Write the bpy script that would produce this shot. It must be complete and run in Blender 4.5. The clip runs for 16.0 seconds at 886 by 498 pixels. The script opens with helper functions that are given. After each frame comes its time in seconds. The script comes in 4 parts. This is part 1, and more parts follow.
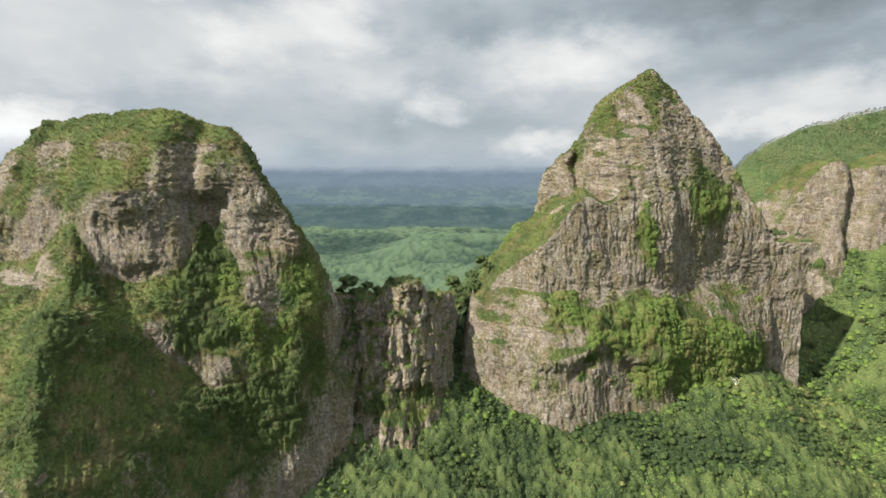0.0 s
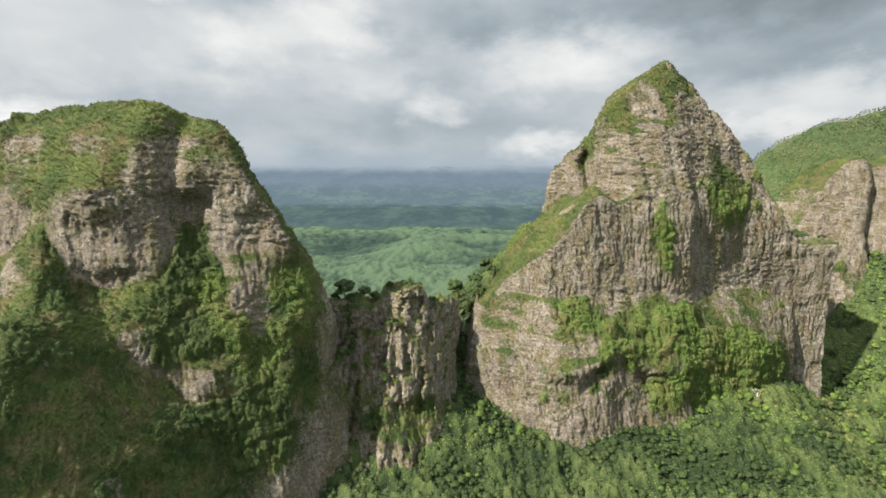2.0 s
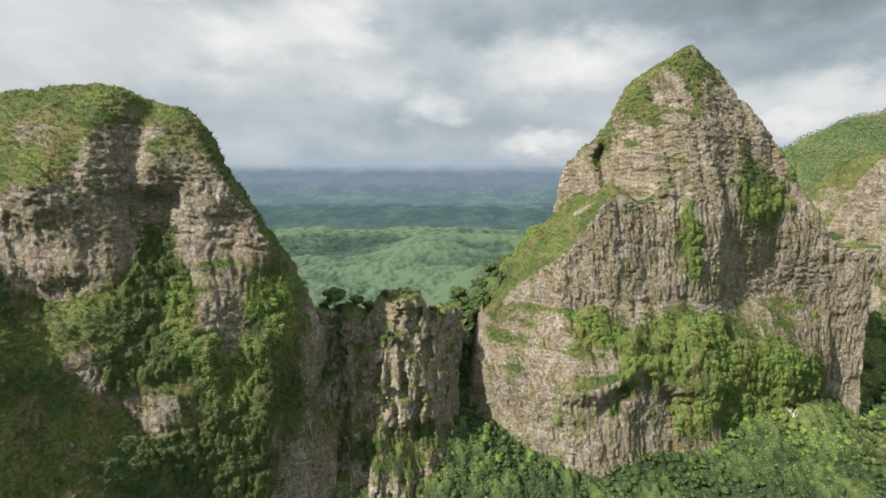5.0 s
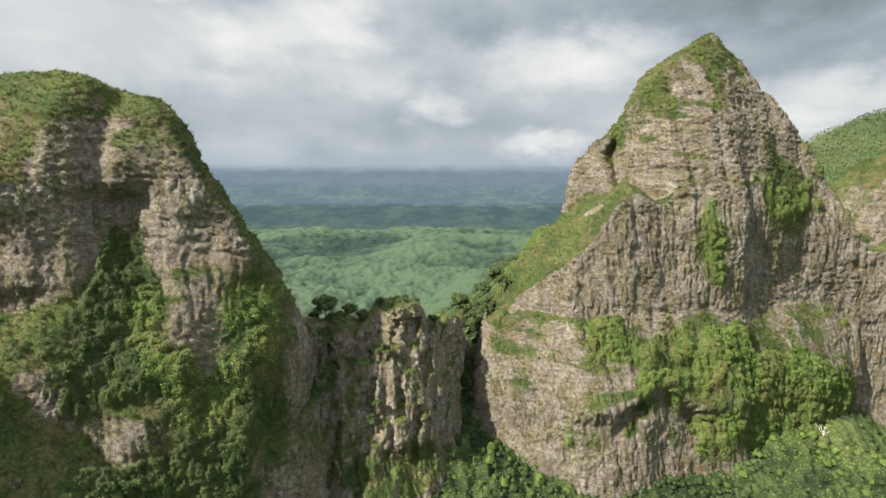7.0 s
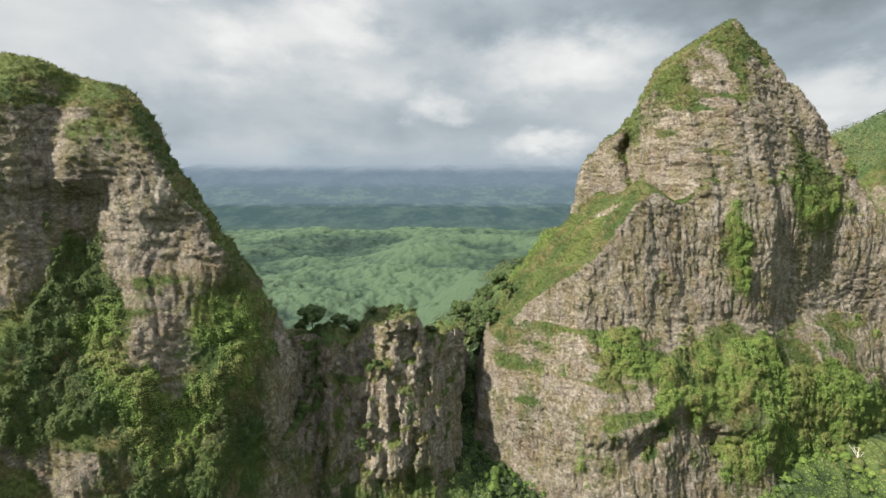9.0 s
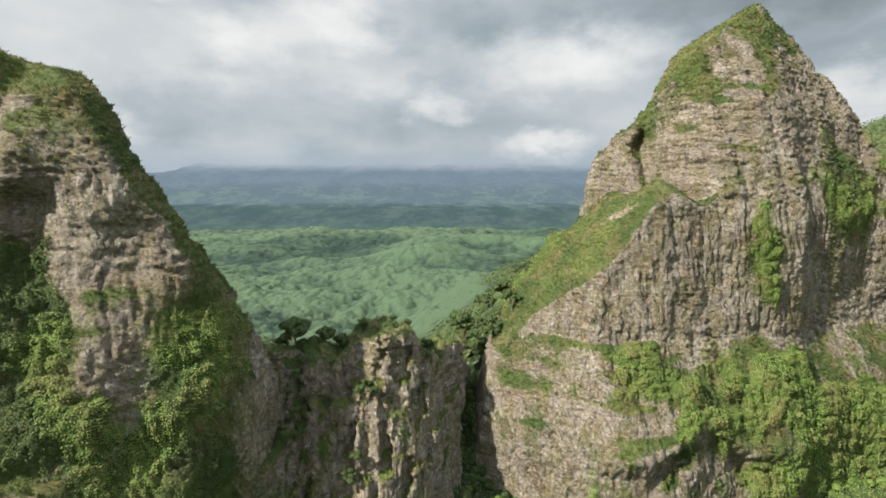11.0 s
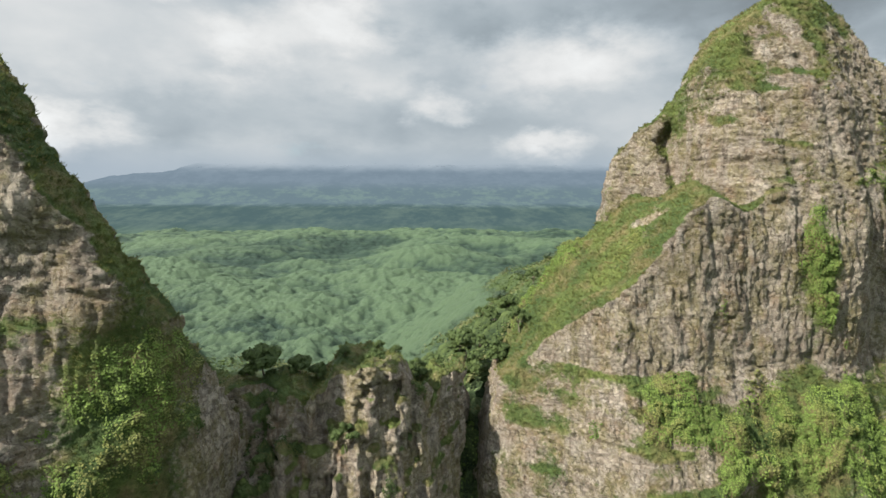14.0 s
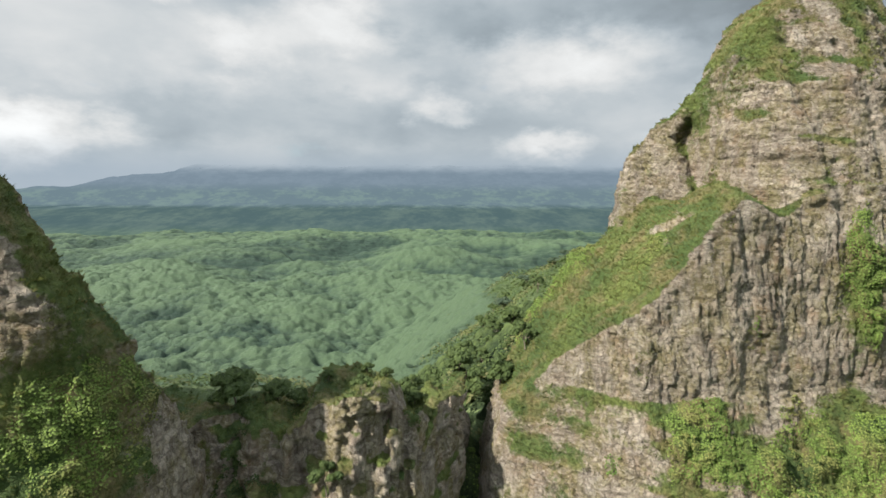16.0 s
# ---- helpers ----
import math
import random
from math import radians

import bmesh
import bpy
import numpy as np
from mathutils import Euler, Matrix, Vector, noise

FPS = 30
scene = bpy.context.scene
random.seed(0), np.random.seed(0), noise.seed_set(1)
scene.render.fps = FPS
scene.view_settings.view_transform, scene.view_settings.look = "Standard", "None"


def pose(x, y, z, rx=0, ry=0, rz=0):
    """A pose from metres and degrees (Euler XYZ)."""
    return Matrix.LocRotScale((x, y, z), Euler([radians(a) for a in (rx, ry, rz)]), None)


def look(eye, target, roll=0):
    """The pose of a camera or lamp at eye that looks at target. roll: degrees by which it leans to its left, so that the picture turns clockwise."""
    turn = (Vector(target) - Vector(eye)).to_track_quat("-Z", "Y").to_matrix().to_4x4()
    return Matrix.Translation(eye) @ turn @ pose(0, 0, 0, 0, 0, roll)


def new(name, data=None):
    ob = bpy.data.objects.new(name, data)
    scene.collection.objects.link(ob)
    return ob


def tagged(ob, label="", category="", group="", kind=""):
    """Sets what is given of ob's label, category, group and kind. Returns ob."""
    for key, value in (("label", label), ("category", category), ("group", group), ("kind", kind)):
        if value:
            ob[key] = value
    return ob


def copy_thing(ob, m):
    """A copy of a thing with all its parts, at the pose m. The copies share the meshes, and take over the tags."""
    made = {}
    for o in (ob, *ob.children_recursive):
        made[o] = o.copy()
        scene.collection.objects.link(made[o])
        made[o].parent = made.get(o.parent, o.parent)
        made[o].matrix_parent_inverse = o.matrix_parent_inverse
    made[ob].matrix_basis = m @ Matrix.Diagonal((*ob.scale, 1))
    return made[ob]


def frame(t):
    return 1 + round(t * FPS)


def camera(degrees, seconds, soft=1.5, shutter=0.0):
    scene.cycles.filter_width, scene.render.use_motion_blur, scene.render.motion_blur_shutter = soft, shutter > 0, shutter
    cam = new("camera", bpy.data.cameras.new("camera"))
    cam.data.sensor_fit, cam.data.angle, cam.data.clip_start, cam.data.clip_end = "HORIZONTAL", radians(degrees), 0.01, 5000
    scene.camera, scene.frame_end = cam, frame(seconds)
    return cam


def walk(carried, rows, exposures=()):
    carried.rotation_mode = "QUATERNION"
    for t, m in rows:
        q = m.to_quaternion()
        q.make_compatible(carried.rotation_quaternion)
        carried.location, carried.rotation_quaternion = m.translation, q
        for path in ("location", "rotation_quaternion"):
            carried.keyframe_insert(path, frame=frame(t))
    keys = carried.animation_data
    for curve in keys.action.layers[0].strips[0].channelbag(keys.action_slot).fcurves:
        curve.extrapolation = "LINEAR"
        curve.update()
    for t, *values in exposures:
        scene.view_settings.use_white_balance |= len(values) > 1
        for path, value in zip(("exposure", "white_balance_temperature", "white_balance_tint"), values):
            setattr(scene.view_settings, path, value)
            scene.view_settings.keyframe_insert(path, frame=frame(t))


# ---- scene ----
cam = camera(85.5, 16.0)
METRES, EYE, TILT, LEAN, TURN = 120.0, 200.0, -6.4, 0.0, 0.0
ROWS = [
    (0.0, 0.0, 0.0, 0.0, 0.0, 0.0, -0.0),
    (0.5, -0.0015, 0.0284, 0.0021, 0.0, 0.01, -0.01),
    (1.0, -0.0033, 0.0597, 0.0047, 0.04, 0.01, -0.02),
    (1.5, -0.0042, 0.0889, 0.007, 0.07, 0.03, -0.04),
    (2.0, -0.0056, 0.1205, 0.0086, 0.1, 0.04, -0.03),
    (2.5, -0.0061, 0.1497, 0.0108, 0.13, 0.03, -0.03),
    (3.0, -0.0067, 0.1811, 0.0138, 0.16, 0.0, -0.04),
    (3.5, -0.0071, 0.2103, 0.0168, 0.2, -0.03, -0.05),
    (4.0, -0.0071, 0.2423, 0.0197, 0.22, -0.01, -0.06),
    (6.5, -0.0047, 0.3996, 0.0349, 0.37, -0.04, -0.1),
    (7.0, -0.0045, 0.433, 0.0381, 0.41, -0.03, -0.08),
    (7.5, -0.0041, 0.4642, 0.0409, 0.43, -0.04, -0.09),
    (8.0, -0.0032, 0.4979, 0.045, 0.45, -0.05, -0.11),
    (8.5, -0.0028, 0.5293, 0.0479, 0.45, -0.03, -0.11),
    (9.0, -0.0015, 0.5629, 0.0513, 0.47, -0.03, -0.11),
    (11.5, 0.0044, 0.7217, 0.0718, 0.47, -0.09, -0.13),
    (12.0, 0.0062, 0.7544, 0.0765, 0.49, -0.11, -0.14),
    (12.5, 0.0071, 0.7844, 0.0816, 0.5, -0.1, -0.15),
    (13.0, 0.0084, 0.8162, 0.0864, 0.53, -0.11, -0.17),
    (13.5, 0.0093, 0.8456, 0.0901, 0.54, -0.06, -0.17),
    (14.0, 0.0102, 0.8765, 0.0943, 0.54, -0.02, -0.21),
    (14.5, 0.0113, 0.905, 0.0988, 0.57, -0.0, -0.18),
    (15.0, 0.013, 0.9352, 0.1039, 0.6, 0.02, -0.19),
    (15.5, 0.0145, 0.963, 0.1076, 0.62, 0.05, -0.21),
    (16.0, 0.0163, 0.9927, 0.1116, 0.62, 0.08, -0.19),
]
walk(cam, [(t, pose(0, 0, EYE, TILT, LEAN, TURN) @ pose(METRES * x, METRES * y, METRES * z, 90 + pitch, roll, yaw)) for t, x, y, z, yaw, pitch, roll in ROWS], [(0.0, 1.15, 6330, 10), (16.0, 1.15, 6330, 10)])

# ---- light ----
TO_SUN = Vector((-0.665, -0.38, 0.645)).normalized()
sun = new("sun", bpy.data.lights.new("sun", "SUN"))
sun.data.energy, sun.data.angle, sun.data.color = 5.0, radians(1.2), (1.0, 0.93, 0.80)
sun.matrix_world = look((0, 0, 900), Vector((0, 0, 900)) - TO_SUN)


class Tree:
    """A short way to write node trees."""

    def __init__(self, tree):
        self.tree = tree
        tree.nodes.clear()

    def add(self, kind, props=None, **links):
        n = self.tree.nodes.new(kind)
        for k, v in (props or {}).items():
            setattr(n, k, v)
        for k, v in links.items():
            self.put(n, k, v)
        return n

    def put(self, n, key, v):
        key = key.replace("_", " ")
        sock = n.inputs[int(key[1:])] if key[0] == "i" and key[1:].isdigit() else n.inputs[key]
        if isinstance(v, bpy.types.NodeSocket):
            self.tree.links.new(v, sock)
        else:
            sock.default_value = v

    def math(self, op, a, b=0.0, c=0.0, clamp=False):
        return self.add("ShaderNodeMath", {"operation": op, "use_clamp": clamp}, i0=a, i1=b, i2=c).outputs[0]

    def vmath(self, op, a, b=(0, 0, 0)):
        n = self.add("ShaderNodeVectorMath", {"operation": op}, i0=a, i1=b)
        return n.outputs["Value"] if op in ("DISTANCE", "LENGTH", "DOT_PRODUCT") else n.outputs[0]

    def mix(self, fac, a, b, blend="MIX"):
        n = self.add("ShaderNodeMix", {"data_type": "RGBA", "blend_type": blend})
        self.put(n, "i0", fac)
        for i, v in ((6, a), (7, b)):
            self.put(n, "i%d" % i, v if isinstance(v, bpy.types.NodeSocket) else (*v, 1))
        return n.outputs[2]

    def step(self, v, lo, hi, a=0.0, b=1.0):
        return self.add("ShaderNodeMapRange", {"interpolation_type": "SMOOTHSTEP"}, Value=v, From_Min=lo, From_Max=hi, To_Min=a, To_Max=b).outputs[0]

    def noise(self, vec, scale, detail=4.0, rough=0.55, warp=0.0):
        return self.add("ShaderNodeTexNoise", None, Vector=vec, Scale=scale, Detail=detail, Roughness=rough, Distortion=warp).outputs[0]

    def scaled(self, vec, s):
        return self.add("ShaderNodeMapping", None, Vector=vec, Scale=s).outputs[0]


# ---- sky: broken grey cloud with pale gaps ----
world = bpy.data.worlds.new("sky")
scene.world = world
world.use_nodes = True
T = Tree(world.node_tree)
d = T.add("ShaderNodeTexCoord").outputs["Generated"]
flat = T.scaled(d, (1.0, 1.0, 1.9))
warp = T.add("ShaderNodeTexNoise", None, Vector=flat, Scale=7.0, Detail=6.0, Roughness=0.6).outputs["Color"]
warp = T.vmath("SUBTRACT", warp, (0.5, 0.5, 0.5))
wd = T.vmath("ADD", d, T.vmath("MULTIPLY", warp, (0.26, 0.26, 0.15)))
big = T.noise(flat, 2.4, 5.0, 0.5, 0.2)
fine = T.noise(flat, 8.0, 6.0, 0.52, 0.2)
tone = T.math("ADD", T.math("MULTIPLY", big, 0.68), T.math("MULTIPLY", fine, 0.32))
tone = T.step(tone, 0.34, 0.66, 0.24, 0.33)
# brighter cloud heads and darker bellies: azimuth and height as tangents, width, height, strength
CLOUDS = [(-0.22, 0.335, 0.10, 0.055, 0.16), (-0.40, 0.295, 0.09, 0.045, 0.12), (0.24, 0.27, 0.17, 0.06, 0.17), (0.20, 0.10, 0.09, 0.028, 0.17),
          (-0.02, 0.17, 0.06, 0.03, 0.13), (-0.93, 0.15, 0.14, 0.05, 0.30), (-0.80, 0.36, 0.30, 0.10, 0.10), (0.62, 0.42, 0.50, 0.08, -0.13),
          (-0.35, 0.15, 0.45, 0.045, -0.05), (0.85, 0.19, 0.22, 0.04, 0.12), (-0.64, 0.46, 0.12, 0.03, 0.22), (0.03, 0.34, 0.10, 0.05, -0.05),
          (0.60, 0.13, 0.15, 0.02, 0.12), (-0.15, 0.24, 0.14, 0.03, 0.07), (0.75, 0.28, 0.30, 0.03, -0.06)]
for u, v, w, h, s in CLOUDS:
    c = Vector((u, 1.0, v)).normalized()
    off = T.vmath("MULTIPLY", T.vmath("SUBTRACT", wd, tuple(c)), (1 / w, 1 / w, 1 / h))
    tone = T.math("ADD", tone, T.step(T.vmath("LENGTH", off), 0.15, 1.5, 0.85 * s, 0.0))
grey = T.add("ShaderNodeMix", {"data_type": "RGBA"})
T.put(grey, "i0", T.step(tone, 0.18, 0.42))
T.put(grey, "i6", (0.87, 1.0, 1.075, 1)), T.put(grey, "i7", (0.99, 0.99, 0.965, 1))
col = T.vmath("SCALE", grey.outputs[2])
T.tree.links.new(tone, col.node.inputs["Scale"])
air = T.add("ShaderNodeTexSky", {"sky_type": "NISHITA", "sun_disc": False, "sun_elevation": math.asin(TO_SUN.z), "sun_rotation": math.atan2(TO_SUN.x, TO_SUN.y)}).outputs[0]
airy = T.vmath("SCALE", air)
airy.node.inputs["Scale"].default_value = 0.07
hole = T.step(T.noise(T.scaled(d, (1, 1, 2.0)), 3.1, 5.0, 0.6), 0.64, 0.74, 0.0, 0.4)
col = T.mix(hole, col, airy)
# pale blue air low over the horizon
low = T.step(T.add("ShaderNodeSeparateXYZ", None, Vector=d).outputs["Z"], 0.035, 0.11, 0.7, 0.0)
col = T.mix(low, col, (0.185, 0.225, 0.262))
# the cloud is thinner and brighter overhead
high = T.step(T.add("ShaderNodeSeparateXYZ", None, Vector=d).outputs["Z"], 0.42, 0.85, 0.9, 2.65)
T.tree.links.new(T.add("ShaderNodeBackground", None, Color=col, Strength=high).outputs[0], T.add("ShaderNodeOutputWorld").inputs[0])


# ---- materials ----
def material(name):
    m = bpy.data.materials.new(name)
    m.use_nodes = True
    t = Tree(m.node_tree)
    p = t.add("ShaderNodeBsdfPrincipled")
    t.tree.links.new(p.outputs[0], t.add("ShaderNodeOutputMaterial").inputs[0])
    p.inputs["Specular IOR Level"].default_value = 0.25
    return m, t, p


def green(t, o, tone):
    """Grass and low herbs: fresh green, olive and dry straw in patches."""
    a = t.mix(t.step(t.noise(o, 0.06, 4), 0.35, 0.65), (0.058, 0.092, 0.026), (0.13, 0.158, 0.042))
    a = t.mix(t.step(t.noise(o, 0.13, 5), 0.46, 0.66, 0.0, 0.8), a, (0.20, 0.155, 0.075))
    return t.mix(t.step(t.noise(o, 1.3, 4, 0.7), 0.3, 0.75, 0.0, 0.5), a, (0.025, 0.05, 0.012))


def rock_material():
    m, t, p = material("weathered_basalt")
    o = t.add("ShaderNodeTexCoord").outputs["Object"]
    wob = t.add("ShaderNodeTexNoise", None, Vector=o, Scale=0.12, Detail=4.0).outputs["Color"]
    w = t.vmath("ADD", o, t.vmath("MULTIPLY", t.vmath("SUBTRACT", wob, (0.5, 0.5, 0.5)), (5.0, 5.0, 3.5)))
    rag = t.add("ShaderNodeTexNoise", None, Vector=o, Scale=0.9, Detail=5.0, Roughness=0.65).outputs["Color"]
    w = t.vmath("ADD", w, t.vmath("MULTIPLY", t.vmath("SUBTRACT", rag, (0.5, 0.5, 0.5)), (1.5, 1.5, 0.6)))
    # broken beds: wide flat blocks, then upright joints
    def voronoi(scale, feature):
        n = t.add("ShaderNodeTexVoronoi", {"feature": feature}, Vector=t.scaled(w, scale), Scale=1.0)
        return n
    tall, tall_edge = voronoi((0.85, 0.85, 0.38), "F1"), voronoi((0.85, 0.85, 0.38), "DISTANCE_TO_EDGE").outputs["Distance"]
    chunk = t.add("ShaderNodeSeparateColor", None, Color=voronoi((1.25, 1.25, 1.7), "F1").outputs["Color"])
    sep = t.add("ShaderNodeSeparateXYZ", None, Vector=w)
    along = t.math("ADD", sep.outputs["X"], t.math("MULTIPLY", sep.outputs["Y"], 0.45))
    rise = t.math("ADD", sep.outputs["Z"], t.math("MULTIPLY", sep.outputs["X"], 0.05))
    plan = t.add("ShaderNodeCombineXYZ", None, X=along, Y=rise).outputs[0]

    def slabs(width, row):
        n = t.add("ShaderNodeTexBrick", {"offset": 0.37, "squash": 1.7, "squash_frequency": 3}, Vector=plan, Color1=(0, 0, 0, 1), Color2=(1, 1, 1, 1), Mortar=(0.5, 0.5, 0.5, 1),
                  Scale=1.0, Mortar_Size=0.07, Mortar_Smooth=0.6, Brick_Width=width, Row_Height=row)
        return n.outputs["Color"], t.math("SUBTRACT", 1.0, n.outputs["Fac"])

    slab, slab_edge = slabs(2.3, 0.95)
    thin, thin_edge = slabs(1.1, 0.42)
    rnd = t.add("ShaderNodeSeparateColor", None, Color=t.mix(0.4, slab, thin))
    rnd2 = t.add("ShaderNodeSeparateColor", None, Color=tall.outputs["Color"])
    which = t.step(t.noise(o, 0.05, 3), 0.36, 0.52, 0.25, 0.95)
    base = t.mix(t.step(t.noise(o, 0.05, 5, 0.6), 0.35, 0.65), (0.215, 0.170, 0.124), (0.345, 0.300, 0.235))
    base = t.mix(t.math("MULTIPLY", rnd.outputs[0], 0.6), base, (0.355, 0.338, 0.295))
    base = t.mix(t.math("MULTIPLY", rnd2.outputs[1], 0.5), base, (0.085, 0.066, 0.052))
    base = t.mix(t.step(t.noise(t.scaled(o, (0.30, 0.30, 0.07)), 1.0, 5), 0.52, 0.68, 0, 0.65), base, (0.34, 0.315, 0.27))
    base = t.mix(t.step(t.noise(t.scaled(o, (0.42, 0.42, 0.06)), 1.0, 5), 0.54, 0.70, 0, 0.75), base, (0.062, 0.048, 0.038))
    base = t.mix(t.step(t.noise(o, 0.16, 5), 0.50, 0.70, 0, 0.75), base, (0.205, 0.14, 0.082))
    # thin green and olive film of moss and herbs
    base = t.mix(t.step(t.noise(t.scaled(o, (1, 1, 0.5)), 0.21, 6, 0.7), 0.43, 0.62, 0, 0.75), base, (0.158, 0.143, 0.058))
    lerp = lambda a, b: t.math("ADD", t.math("MULTIPLY", a, t.math("SUBTRACT", 1.0, which)), t.math("MULTIPLY", b, which))
    crack = lerp(t.math("MULTIPLY", slab_edge, t.math("ADD", 0.5, t.math("MULTIPLY", thin_edge, 0.5))), t.step(tall_edge, 0.0, 0.10))
    beds = t.noise(t.scaled(w, (0.10, 0.10, 1.1)), 1.0, 4, 0.6)
    base = t.mix(t.step(chunk.outputs[0], 0.45, 0.9, 0, 0.32), base, (0.095, 0.074, 0.054))
    base = t.mix(t.step(chunk.outputs[2], 0.4, 0.95, 0, 0.32), base, (0.45, 0.405, 0.33))
    base = t.mix(t.step(beds, 0.46, 0.36, 0, 0.35), base, (0.055, 0.044, 0.035))
    worn = t.step(t.noise(o, 0.33, 4), 0.46, 0.64, 0.0, 0.55)
    base = t.mix(t.math("MULTIPLY", t.math("SUBTRACT", 1.0, crack), worn), base, (0.05, 0.04, 0.032))
    speck = t.noise(o, 1.0, 7, 0.75)
    base = t.mix(t.step(speck, 0.44, 0.30, 0, 0.8), base, (0.035, 0.029, 0.024))
    base = t.mix(t.step(speck, 0.58, 0.74, 0, 0.55), base, (0.40, 0.38, 0.34))
    veg = t.add("ShaderNodeAttribute", {"attribute_name": "veg"}).outputs["Fac"]
    fac = t.step(t.math("ADD", veg, t.math("MULTIPLY", t.math("SUBTRACT", t.noise(o, 0.6, 6, 0.75), 0.5), 1.1)), 0.36, 0.66)
    base = t.mix(1.0, base, (1.05, 1.02, 1.02), "MULTIPLY")
    t.put(p, "Base Color", t.mix(fac, base, green(t, o, veg)))
    p.inputs["Roughness"].default_value = 0.9
    blocky = t.math("MULTIPLY", lerp(rnd.outputs[1], rnd2.outputs[0]), 0.8)
    hgt = t.math("ADD", t.math("ADD", blocky, t.math("ADD", t.math("MULTIPLY", beds, 0.5), t.math("MULTIPLY", chunk.outputs[1], 0.7))), t.math("ADD", t.math("MULTIPLY", crack, 0.4), t.math("MULTIPLY", speck, 1.3)))
    b = t.add("ShaderNodeBump", None, Strength=1.0, Distance=0.7, Height=hgt)
    t.put(p, "Normal", b.outputs[0])
    return m


def leaf_material(name, dark, light, dry):
    m, t, p = material(name)
    o = t.add("ShaderNodeTexCoord").outputs["Object"]
    isl = t.add("ShaderNodeNewGeometry").outputs["Random Per Island"]
    tone = t.add("ShaderNodeAttribute", {"attribute_name": "tone"}).outputs["Fac"]
    c = t.mix(t.math("ADD", t.math("MULTIPLY", tone, 0.8), t.math("MULTIPLY", isl, 0.2)), dark, light)
    c = t.mix(t.step(t.math("ADD", tone, t.noise(o, 0.05, 3)), 1.30, 1.50, 0, 0.7), c, dry)
    grain = t.noise(o, 2.2, 6, 0.75)
    # shade between leaves painted in: low grain dark, raised grain pale
    c = t.mix(t.step(grain, 0.52, 0.36, 0, 0.7), c, tuple(0.45 * v for v in dark))
    c = t.mix(t.step(grain, 0.52, 0.70, 0, 0.5), c, light)
    t.put(p, "Normal", t.add("ShaderNodeBump", None, Strength=0.8, Distance=0.3, Height=grain).outputs[0])
    t.put(p, "Base Color", c)
    p.inputs["Roughness"].default_value = 0.65
    tr = t.add("ShaderNodeBsdfTranslucent", None, Color=c)
    mx = t.add("ShaderNodeMixShader", None, i0=0.3, i1=p.outputs[0], i2=tr.outputs[0])
    t.tree.links.new(mx.outputs[0], t.tree.nodes["Material Output"].inputs[0])
    return m


def ground_material():
    m, t, p = material("forest_floor")
    o = t.add("ShaderNodeTexCoord").outputs["Object"]
    n = t.noise(o, 0.012, 6, 0.6)
    c = t.mix(t.step(n, 0.35, 0.65), (0.040, 0.068, 0.026), (0.075, 0.110, 0.042))
    c = t.mix(t.step(t.noise(o, 0.09, 6, 0.65), 0.45, 0.7, 0, 0.7), c, (0.09, 0.12, 0.045))
    c = t.mix(t.step(t.noise(o, 0.003, 4), 0.56, 0.66, 0, 0.5), c, (0.10, 0.125, 0.06))
    t.put(p, "Base Color", c)
    p.inputs["Roughness"].default_value = 0.95
    b = t.add("ShaderNodeBump", None, Strength=1.0, Distance=4.0, Height=t.noise(o, 0.11, 6, 0.65))
    t.put(p, "Normal", b.outputs[0])
    return m


def bark_material():
    m, t, p = material("grey_bark")
    o = t.add("ShaderNodeTexCoord").outputs["Object"]
    t.put(p, "Base Color", t.mix(t.noise(t.scaled(o, (3, 3, 0.6)), 2.0, 5), (0.07, 0.055, 0.04), (0.22, 0.19, 0.15)))
    p.inputs["Roughness"].default_value = 0.9
    return m


def distance_material():
    """Far hills: a glowing backdrop, with the haze of kilometres of moist air painted in."""
    m, t, p = material("hazy_distance")
    o = t.add("ShaderNodeTexCoord").outputs["Object"]
    sep = t.add("ShaderNodeSeparateXYZ", None, Vector=o)
    z = sep.outputs["Z"]
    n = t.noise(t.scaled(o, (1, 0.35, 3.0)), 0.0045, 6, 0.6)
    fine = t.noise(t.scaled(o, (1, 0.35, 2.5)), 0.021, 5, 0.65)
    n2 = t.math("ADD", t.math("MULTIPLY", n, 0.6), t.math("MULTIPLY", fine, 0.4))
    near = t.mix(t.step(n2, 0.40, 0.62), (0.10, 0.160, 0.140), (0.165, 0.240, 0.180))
    # cloud shadow over the far lowland, painted as a darker band of glow
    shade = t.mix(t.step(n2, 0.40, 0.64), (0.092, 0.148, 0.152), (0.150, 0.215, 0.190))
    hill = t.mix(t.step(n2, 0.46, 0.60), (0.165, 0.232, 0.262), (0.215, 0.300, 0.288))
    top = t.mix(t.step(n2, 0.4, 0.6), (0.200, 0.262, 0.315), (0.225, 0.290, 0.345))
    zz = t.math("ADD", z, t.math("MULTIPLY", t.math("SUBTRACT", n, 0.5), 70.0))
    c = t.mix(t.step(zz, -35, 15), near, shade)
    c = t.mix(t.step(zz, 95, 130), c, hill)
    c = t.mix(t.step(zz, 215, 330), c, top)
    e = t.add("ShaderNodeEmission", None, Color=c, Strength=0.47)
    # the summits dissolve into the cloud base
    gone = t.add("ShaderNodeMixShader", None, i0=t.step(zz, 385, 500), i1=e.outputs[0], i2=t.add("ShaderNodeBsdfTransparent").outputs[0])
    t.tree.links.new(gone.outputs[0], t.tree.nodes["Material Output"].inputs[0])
    return m


